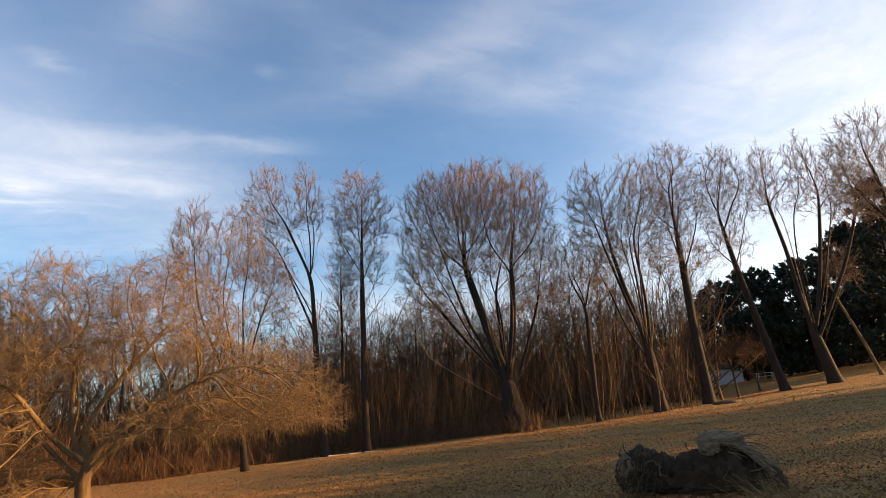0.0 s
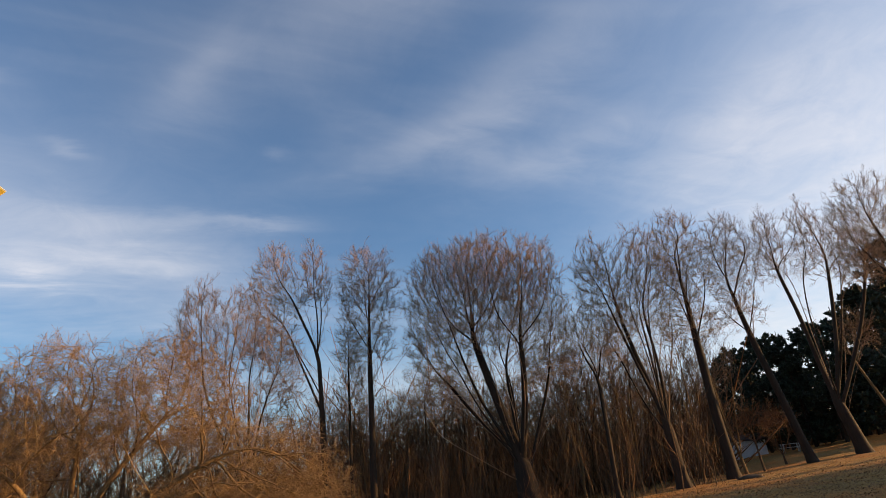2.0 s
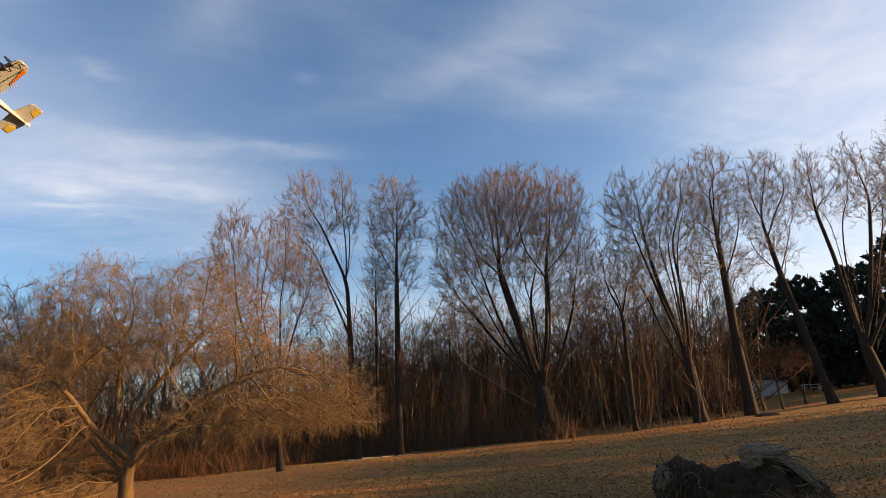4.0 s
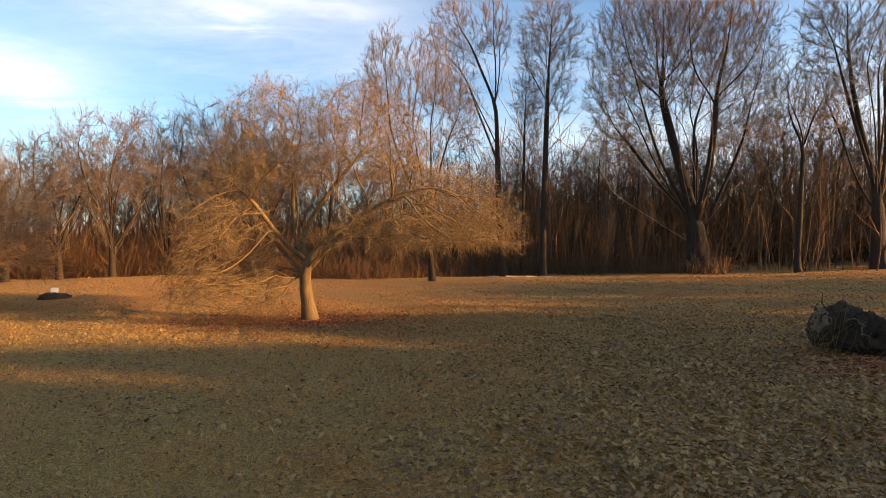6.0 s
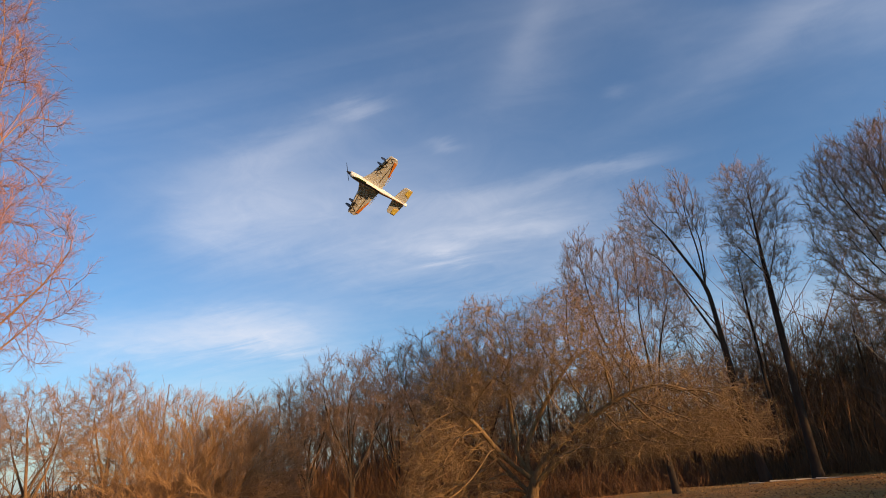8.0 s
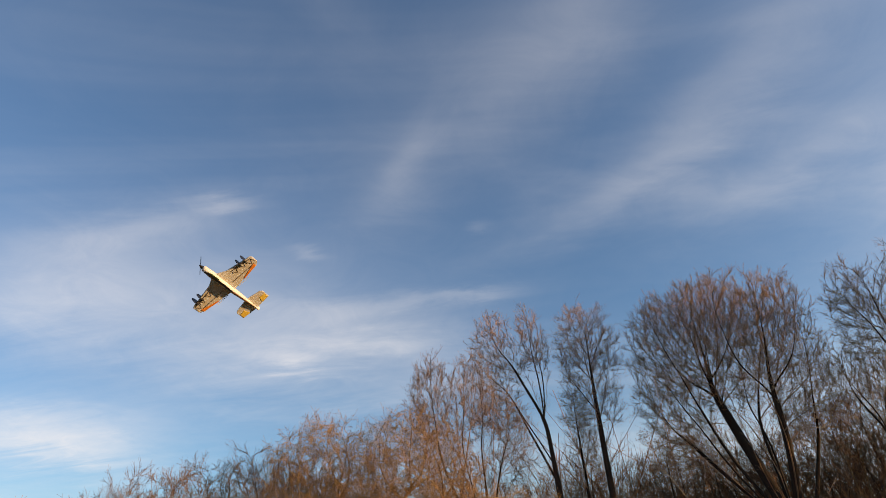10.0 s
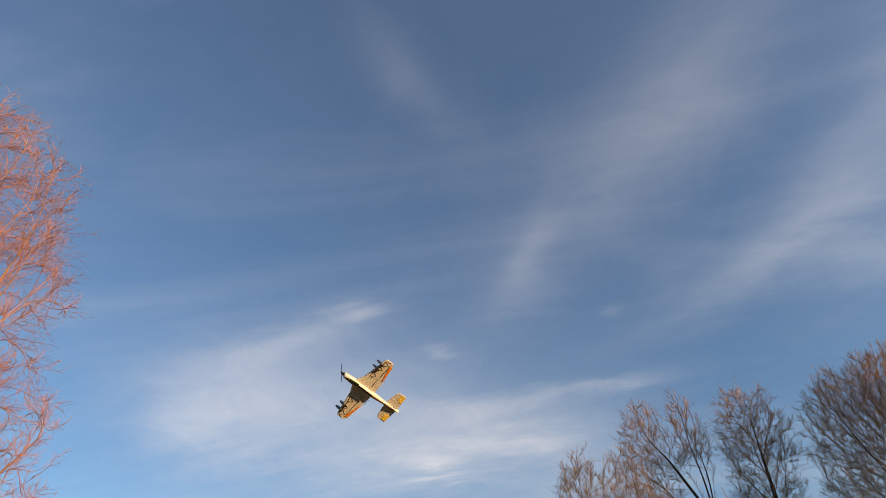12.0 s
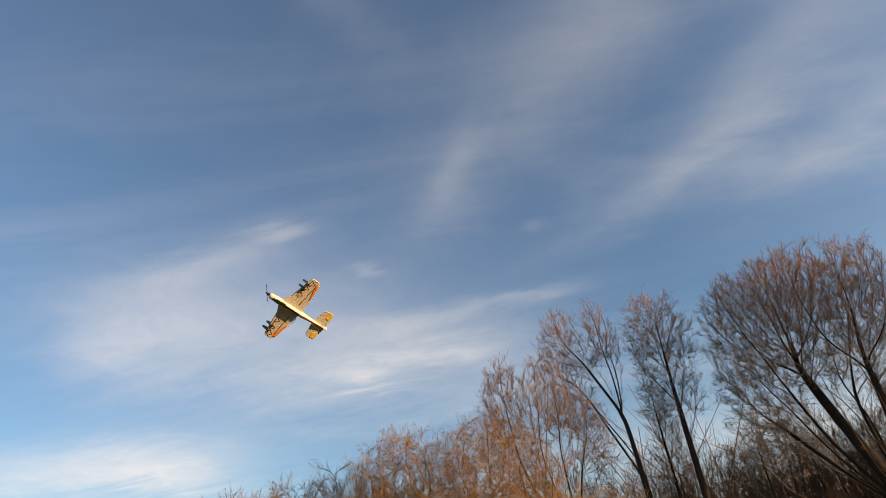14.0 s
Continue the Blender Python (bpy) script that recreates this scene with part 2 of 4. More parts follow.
def build_ground():
    n = 230
    s = np.linspace(-1, 1, n)
    c = np.sinh(s * 5.2) / np.sinh(5.2) * 900.0
    X, Y = np.meshgrid(c, c + 12.0, indexing="ij")
    V = np.stack([X, Y, rise(X, Y)], -1).reshape(-1, 3)
    i = np.arange(n * n).reshape(n, n)
    F = np.stack([i[:-1, :-1], i[1:, :-1], i[1:, 1:], i[:-1, 1:]], -1).reshape(-1, 4)
    tagged(new("ground", mesh_from("ground", V, F, M_GROUND)), "dry winter meadow of brown grass and fallen leaves", "meadow", kind="structure")


build_ground()


# ---- trees ----
def unit(v):
    return v / (np.linalg.norm(v, axis=-1, keepdims=True) + 1e-9)


def shoot(rng, o, d, L, r, n, up=0.0, wig=0.08, droop=0.0, tip=0.25):
    """Stems that grow from o along d: bending up, wandering, and hanging down towards the end."""
    P = np.empty((len(o), n, 3))
    P[:, 0], d = o, unit(np.array(d, dtype=float))
    for i in range(1, n):
        P[:, i] = P[:, i - 1] + d * (L / (n - 1))[:, None]
        d = d + rng.normal(0, wig, d.shape)
        d[:, 2] += up - droop * i / n
        d = unit(d)
    return P, r[:, None] * np.linspace(1, tip, n)[None], L


def kids(rng, P, R, L, m, lo, hi, angle, ls, rs, rmin, fall=0.6, sag=0.0):
    """Starts for m side stems on each stem."""
    b, n, _ = P.shape
    t = lo + (hi - lo) * (np.arange(m) + rng.random((b, m))) / m
    u = np.clip(t * (n - 1), 0, n - 1.001)
    i = u.astype(int)
    w = (u - i)[..., None]
    row = np.arange(b)[:, None]
    o = P[row, i] * (1 - w) + P[row, i + 1] * w
    T = unit(P[row, i + 1] - P[row, i])
    side = unit(np.cross(T, rng.normal(size=T.shape)))
    a = np.radians(rng.uniform(*angle, size=(b, m)))[..., None]
    d = T * np.cos(a) + side * np.sin(a)
    d[..., 2] -= sag
    ln = L[:, None] * ls * (1 - fall * (t - lo) / (hi - lo)) * rng.uniform(0.7, 1.3, (b, m))
    rr = np.maximum((R[row, i] * (1 - w[..., 0]) + R[row, i + 1] * w[..., 0]) * rs, rmin)
    return o.reshape(-1, 3), d.reshape(-1, 3), ln.ravel(), rr.ravel()


def reach(rng, T, domes, steep, bow, lo, hi, arch=0.0, cut=0.6, n=9):
    """First lengths of the main limbs, curving from the trunk out towards places spread over the rounded crowns.
    domes: (centre right, centre away, centre height, half width, half depth, half height, limbs, lowest polar angle)."""
    goals = []
    for cx, cy, cz, rx, ry, rz, k, low in domes:
        if not k:
            continue
        i = np.arange(k) + 0.5
        c = 1 - i / k * (1 - math.cos(radians(low)))
        q = np.sqrt(1 - c * c)
        t = i * 2.39996 + rng.random() * 6.28
        goals.append(np.stack([q * np.cos(t) * rx, q * np.sin(t) * ry, c * rz], -1) * rng.uniform(0.75, 0.95, (k, 1)) + [cx, cy, cz])
    G = np.concatenate(goals)
    s = np.linspace(0, 1, n)[None, :, None] * cut
    ztr = T[:, 2]
    flat = np.hypot(G[:, 0] - np.interp(G[:, 2], ztr, T[:, 0]), G[:, 1])
    z0 = np.clip(G[:, 2] - steep * flat * rng.uniform(0.85, 1.2, len(G)), ztr[-1] * lo, ztr[-1] * hi)
    if ztr[-1] < 6:
        z0 = np.minimum(z0, ztr[-1] * rng.uniform(lo, hi, len(G)))
    o = np.stack([np.interp(z0, ztr, T[:, 0]), np.interp(z0, ztr, T[:, 1]), z0], -1)
    w = G - o
    mid = o + np.stack([w[:, 0] * (0.5 + bow), w[:, 1] * (0.5 + bow), w[:, 2] * 0.5 + arch * np.hypot(w[:, 0], w[:, 1])], -1)
    P = o[:, None] * (1 - s) ** 2 + 2 * mid[:, None] * s * (1 - s) + G[:, None] * s ** 2
    L = np.linalg.norm(w, axis=1)
    wave = np.cumsum(rng.normal(0, 0.013, P.shape), axis=1) * L[:, None, None] * np.minimum(1, s * 3)
    return P + wave


def fill_crown(rng, domes, many, shell):
    """Places all through the rounded crowns, thicker towards their outside, for branches to grow to."""
    size = np.array([q[3] * q[4] * q[5] for q in domes]) ** 0.8
    out = []
    for (cx, cy, cz, rx, ry, rz, k, low), v in zip(domes, size / size.sum()):
        m = int(many * v)
        c = 1 - rng.random(m) * (1 - math.cos(radians(low)))
        q, t = np.sqrt(1 - c * c), rng.uniform(0, 2 * np.pi, m)
        r = rng.random(m)[:, None] ** shell
        out.append(np.stack([q * np.cos(t) * rx, q * np.sin(t) * ry, c * rz], -1) * r + [cx, cy, cz])
    A = np.concatenate(out)
    return A[A[:, 2] > 0.25]


def branching(rng, P, par, A, step, sight, near, up, hold, wig, rounds):
    """Branches that grow step by step towards the free places nearest to them, forking as they part ways."""
    P, par = list(P), list(par)
    D = [np.array([0, 0, 1.0])] + [unit(P[i] - P[par[i]]) for i in range(1, len(P))]
    N = np.array(P)
    d = np.linalg.norm(A[:, None] - N[None], axis=2)
    who, gap = np.argmin(d, axis=1), np.min(d, axis=1)
    live = gap > near
    grown = np.zeros(len(P), int)
    for _ in range(rounds):
        on = live & (gap < sight)
        if not on.any():
            break
        idx = np.unique(who[on])
        pull = np.zeros((len(P), 3))
        np.add.at(pull, who[on], unit(A[on] - N[who[on]]))
        idx = idx[grown[idx] < 3]
        if not len(idx):
            break
        v = unit(unit(pull[idx]) + hold * np.array([D[i] for i in idx]) + rng.normal(0, wig, (len(idx), 3)) + [0, 0, up])
        Q = N[idx] + v * step
        base = len(P)
        P.extend(Q), par.extend(idx.tolist()), D.extend(v)
        grown[idx] += 1
        grown = np.concatenate([grown, np.zeros(len(Q), int)])
        N = np.concatenate([N, Q])
        al = np.nonzero(live)[0]
        e = np.linalg.norm(A[al][:, None] - Q[None], axis=2)
        j, g = np.argmin(e, axis=1), np.min(e, axis=1)
        better = g < gap[al]
        who[al[better]], gap[al[better]] = base + j[better], g[better]
        live &= gap > near
    return N, np.array(par)


def strokes(N, par, tip, rad, power, flare):
    """Thickness by what each branch carries, and the long runs that the branches fall into: (places, radii) each."""
    n = len(N)
    kids_of = [[] for _ in range(n)]
    for i in range(1, n):
        kids_of[par[i]].append(i)
    load = np.zeros(n)
    for i in range(n - 1, -1, -1):
        if not kids_of[i]:
            load[i] = 1.0
        if i:
            load[par[i]] += load[i]
    pipe = load ** (1.0 / power)
    R = tip + (pipe - 1) * (rad - tip) / max(pipe[0] - 1, 1e-6)
    R = np.maximum(R * (1 - 0.55 * np.clip(N[:, 2] / N[:, 2].max(), 0, 1) ** 0.7), tip)
    heir = np.array([max(k, key=lambda q: load[q]) if k else -1 for k in kids_of])
    S = N.copy()
    for _ in range(5):
        has = (heir >= 0) & (np.arange(n) > 0)
        S[has] = 0.5 * S[has] + 0.25 * (S[par[has]] + S[heir[has]])
    R *= np.where(R > rad * 0.45, 1 + (flare - 1) * np.exp(-np.maximum(N[:, 2], 0) / (rad * 1.4)), 1.0)
    runs = []
    for i in range(n):
        if i and heir[par[i]] == i:
            continue
        run = [i] if i == 0 else [par[i], i]
        while heir[run[-1]] >= 0:
            run.append(heir[run[-1]])
        if len(run) > 1:
            r = R[run].copy()
            if i:
                r[0] = r[1]
            runs.append((S[run], r))
    runs.sort(key=lambda q: -q[1][0])
    return runs, S, R


def tube_sets(runs, k):
    """Runs of like length, brought to one count of places, ready for tubes()."""
    out = []
    for lo, hi, n in ((2, 3, 3), (4, 6, 5), (7, 12, 8), (13, 999, 16)):
        some = [q for q in runs if lo <= len(q[0]) <= hi]
        if some:
            at = [np.linspace(0, len(p) - 1, n) for p, r in some]
            P = np.stack([np.stack([np.interp(t, np.arange(len(p)), p[:, c]) for c in range(3)], -1) for (p, r), t in zip(some, at)])
            out.append((P, np.stack([np.interp(t, np.arange(len(r)), r) for (p, r), t in zip(some, at)]), k))
    return out


def tree(name, label, at, trunk, domes, mats, seed, group="", category="tree", split=True, flare=1.35, steep=0.9, bow=0.12, lo=0.5, hi=1.0, arch=0.0, cut=0.6, low=0.06,
         many=900, step=0.34, sight=3.5, near=0.5, up=0.10, hold=0.5, wig=0.10, shell=0.45, power=2.2, tip=0.011, limb=0.034,
         twigs=(1.6, 0.9, 4, 0.0085), sag=0.0, spread=(18, 48), fine=0.6):
    """A bare tree. trunk: (length, radius, lean right, lean away, wander); twigs: (on each thin joint, length, side twigs, radius)."""
    rng = np.random.default_rng(seed)
    ln, rad, lx, ly, wander = trunk
    d = np.array([[math.sin(radians(lx)), math.sin(radians(ly)), 1.0]])
    T = shoot(rng, np.array([[0.0, 0, -0.25]]), d, np.array([ln + 0.25]), np.array([rad]), max(7, int(ln / 0.3)), 0.01, wander * 0.7, 0)[0][0]
    P, par = list(T), [0] + list(range(len(T) - 1))
    for c in reach(rng, T, domes, steep, bow, lo, hi, arch, cut, 9 if split else 6):
        prev = int(np.argmin(np.abs(T[:, 2] - c[0, 2])))
        for q in c[1:]:
            P.append(q), par.append(prev)
            prev = len(P) - 1
    A = fill_crown(rng, domes, many, shell)
    N, par = branching(rng, P, par, A, step, sight, near, up, hold, wig, 90)
    runs, S, R = strokes(N, par, tip, rad, power, flare)
    # fine twigs on all the thin joints, then finer ones on those
    thin = np.nonzero((R < tip * 2.6) & (np.arange(len(R)) > len(T)))[0]
    per, length, m, rmin = twigs
    thin = np.repeat(thin, rng.poisson(per, len(thin)))
    t = unit(S[thin] - S[par[thin]])
    side = unit(np.cross(t, rng.normal(size=t.shape)))
    a = np.radians(rng.uniform(*spread, len(thin)))[:, None]
    v = t * np.cos(a) + side * np.sin(a)
    v[:, 2] += up * 1.5 - sag
    W, WR, WL = shoot(rng, S[thin], v, length * rng.uniform(0.5, 1.35, len(thin)), np.full(len(thin), rmin), 3, up * 0.5, 0.14, sag * 0.5, 0.6)
    sets = [(W, WR, 3)]
    if m:
        k = kids(rng, W, WR, WL, m, 0.15, 1.0, (spread[0] + 4, spread[1] + 6), fine, 0.75, rmin * 0.72, 0.3, sag * 0.6 - up * 0.6)
        F, FR, _ = shoot(rng, *k, 2, 0, 0.1, 0, 0.6)
        sets.append((F, FR, 3))
    for q in sets:
        np.maximum(q[0][..., 2], low, out=q[0][..., 2])
    thing = tagged(new(name), label, category, group)
    thing.matrix_basis = at
    part_of("trunk", mesh_from("trunk", *tubes([(runs[0][0][None], runs[0][1][None], 12 if split else 6)]), mats[0]), thing)
    thick = [q for q in runs[1:] if q[1][0] > limb][:70] if split else []
    for p, r in thick:
        part_of("limb", mesh_from("limb", *tubes([(p[None], r[None], 7)]), mats[0]), thing)
    rest = runs[1 + len(thick):]
    me = mesh_from("crown", *tubes(tube_sets([q for q in rest if q[1][0] > tip * 1.7], 4) + tube_sets([q for q in rest if q[1][0] <= tip * 1.7], 3) + sets), mats[1])
    part_of("crown", me, thing, "bare leafless twigs")
    return thing


def build_willow():
    domes = [(-0.9, 0, 3.7, 1.8, 2.4, 2.7, 2, 95), (1.3, 0, 3.7, 2.1, 2.6, 2.85, 2, 85), (3.5, 0, 2.2, 2.4, 2.5, 2.2, 3, 95), (-2.1, 0, 2.2, 1.3, 2.2, 1.9, 1, 100), (2.0, -0.8, 2.0, 2.2, 1.8, 1.0, 0, 90),
             (-2.2, 0.1, 1.2, 1.6, 2.1, 1.1, 1, 120), (-1.9, -0.4, 0.9, 1.5, 1.6, 0.9, 1, 120), (-1.3, -0.6, 0.3, 1.0, 0.9, 0.4, 1, 90)]
    tree("willow_tree", "spreading leafless willow with golden drooping twigs on the meadow", stand(-12.7, 16), (2.1, 0.18, -6, 0, 0.15), domes, (M_WILLOW, T_WILLOW), 14,
         steep=0.40, bow=0.06, lo=0.70, flare=1.6, arch=0.24, cut=0.62, many=6200, step=0.13, sight=1.2, near=0.17, up=0.0, hold=0.45, wig=0.28, shell=0.42, power=2.9, tip=0.0066, limb=0.020,
         twigs=(1.6, 0.36, 4, 0.0048), sag=0.16, spread=(25, 65), fine=0.6)


def build_oak():
    domes = [(-3.3, 0, 11.3, 3.7, 4.2, 6.2, 4, 110), (1.0, 0, 11.4, 3.3, 4.2, 5.8, 4, 110), (-1.2, 0, 12.0, 3.9, 4.5, 5.8, 3, 60), (-4.7, 0, 8.0, 2.4, 3.2, 3.2, 3, 125), (2.4, 0, 8.8, 2.0, 3.0, 3.4, 2, 120),
             (-4.2, 0, 14.0, 2.4, 3.4, 3.4, 1, 100), (2.0, 0, 13.8, 2.1, 3.4, 3.4, 1, 100)]
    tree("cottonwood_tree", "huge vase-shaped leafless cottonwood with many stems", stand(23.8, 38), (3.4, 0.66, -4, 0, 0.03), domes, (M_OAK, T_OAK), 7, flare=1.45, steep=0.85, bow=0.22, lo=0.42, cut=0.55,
         many=9000, step=0.27, near=0.31, up=0.30, hold=1.0, wig=0.10, shell=0.50, power=1.6, tip=0.0105, limb=0.045, twigs=(1.6, 0.50, 3, 0.0082), spread=(18, 50))


def build_row_trees():
    up = "tall bare trees along the meadow edge"
    tall = dict(many=2300, step=0.27, near=0.31, up=0.26, hold=0.9, shell=0.50, power=1.6, tip=0.0105, twigs=(1.6, 0.50, 3, 0.0082), spread=(18, 50))
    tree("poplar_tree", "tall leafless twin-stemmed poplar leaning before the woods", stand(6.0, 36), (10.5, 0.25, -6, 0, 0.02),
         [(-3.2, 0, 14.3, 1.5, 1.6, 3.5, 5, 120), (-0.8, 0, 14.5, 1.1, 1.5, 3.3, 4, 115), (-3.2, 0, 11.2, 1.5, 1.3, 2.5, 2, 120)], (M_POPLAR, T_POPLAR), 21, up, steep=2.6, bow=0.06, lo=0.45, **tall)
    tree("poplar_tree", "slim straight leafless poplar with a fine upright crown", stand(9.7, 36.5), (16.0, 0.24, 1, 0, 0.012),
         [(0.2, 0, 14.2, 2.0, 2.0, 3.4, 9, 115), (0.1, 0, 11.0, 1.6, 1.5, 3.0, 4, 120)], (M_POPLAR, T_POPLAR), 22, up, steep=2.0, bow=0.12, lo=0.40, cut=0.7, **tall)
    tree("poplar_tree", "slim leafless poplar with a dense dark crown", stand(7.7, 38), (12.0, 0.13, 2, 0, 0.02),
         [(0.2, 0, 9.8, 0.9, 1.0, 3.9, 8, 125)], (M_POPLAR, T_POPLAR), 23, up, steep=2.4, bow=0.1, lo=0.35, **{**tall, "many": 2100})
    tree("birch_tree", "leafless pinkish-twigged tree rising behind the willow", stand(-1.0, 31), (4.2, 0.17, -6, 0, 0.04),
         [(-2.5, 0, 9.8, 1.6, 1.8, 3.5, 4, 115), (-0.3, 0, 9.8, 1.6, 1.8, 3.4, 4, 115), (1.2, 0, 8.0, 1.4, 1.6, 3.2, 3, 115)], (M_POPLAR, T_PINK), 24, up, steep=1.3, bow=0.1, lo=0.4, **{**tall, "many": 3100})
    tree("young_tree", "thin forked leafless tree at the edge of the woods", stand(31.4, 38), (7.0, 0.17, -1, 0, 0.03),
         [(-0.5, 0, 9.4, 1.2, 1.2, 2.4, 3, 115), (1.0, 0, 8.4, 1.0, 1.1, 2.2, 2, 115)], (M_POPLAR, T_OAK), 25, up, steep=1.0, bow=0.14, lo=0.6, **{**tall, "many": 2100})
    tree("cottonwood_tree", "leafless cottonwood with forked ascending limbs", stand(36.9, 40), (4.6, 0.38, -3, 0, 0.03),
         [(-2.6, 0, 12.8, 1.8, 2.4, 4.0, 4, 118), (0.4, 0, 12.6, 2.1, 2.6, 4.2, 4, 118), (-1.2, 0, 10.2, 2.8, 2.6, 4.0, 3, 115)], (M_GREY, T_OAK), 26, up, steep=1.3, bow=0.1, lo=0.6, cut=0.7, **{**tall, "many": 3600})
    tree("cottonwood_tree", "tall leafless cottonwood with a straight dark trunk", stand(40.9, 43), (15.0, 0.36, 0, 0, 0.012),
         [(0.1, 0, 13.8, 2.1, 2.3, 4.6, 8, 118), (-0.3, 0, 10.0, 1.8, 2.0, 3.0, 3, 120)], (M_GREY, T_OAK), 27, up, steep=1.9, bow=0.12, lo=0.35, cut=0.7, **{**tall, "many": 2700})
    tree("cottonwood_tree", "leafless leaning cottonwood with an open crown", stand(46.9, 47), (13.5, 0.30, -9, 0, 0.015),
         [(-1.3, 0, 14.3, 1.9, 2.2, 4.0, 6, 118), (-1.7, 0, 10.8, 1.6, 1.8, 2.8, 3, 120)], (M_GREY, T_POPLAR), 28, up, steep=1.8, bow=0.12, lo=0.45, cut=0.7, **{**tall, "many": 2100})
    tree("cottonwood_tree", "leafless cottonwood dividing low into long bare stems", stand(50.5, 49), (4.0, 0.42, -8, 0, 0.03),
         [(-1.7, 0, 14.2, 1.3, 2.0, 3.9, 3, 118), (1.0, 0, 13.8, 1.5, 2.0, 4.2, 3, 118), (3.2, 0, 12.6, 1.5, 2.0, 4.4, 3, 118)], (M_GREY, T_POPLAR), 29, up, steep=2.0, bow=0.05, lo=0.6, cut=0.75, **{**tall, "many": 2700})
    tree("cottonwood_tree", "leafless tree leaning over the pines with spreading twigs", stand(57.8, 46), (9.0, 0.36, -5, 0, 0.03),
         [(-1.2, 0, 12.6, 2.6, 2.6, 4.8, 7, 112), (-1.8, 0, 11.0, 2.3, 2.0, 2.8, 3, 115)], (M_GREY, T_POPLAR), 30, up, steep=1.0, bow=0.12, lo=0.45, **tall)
    tree("young_tree", "slender leafless leaning tree near the pines", stand(53.6, 52), (6.5, 0.13, -12, 0, 0.03),
         [(-0.9, 0, 7.4, 1.3, 1.4, 2.2, 5, 110)], (M_WILLOW, T_WOOD), 31, up, steep=1.0, lo=0.5, **{**tall, "many": 450})
    tree("young_tree", "small leafless tree with two crossing stems", stand(45.0, 50), (1.0, 0.08, -8, 0, 0.05),
         [(0, 0, 2.6, 1.3, 1.0, 1.0, 4, 100)], (M_DARK, T_DUSK), 32, up, steep=0.8, lo=0.5, many=160, near=0.3, step=0.2)
    tree("young_tree", "small dark leafless sapling beside the shed", stand(43.3, 46), (2.6, 0.08, -4, 0, 0.04),
         [(0, 0, 2.8, 1.2, 1.0, 1.1, 4, 100)], (M_DARK, M_BRUSH), 33, up, steep=0.8, lo=0.6, many=160, near=0.3, step=0.2)


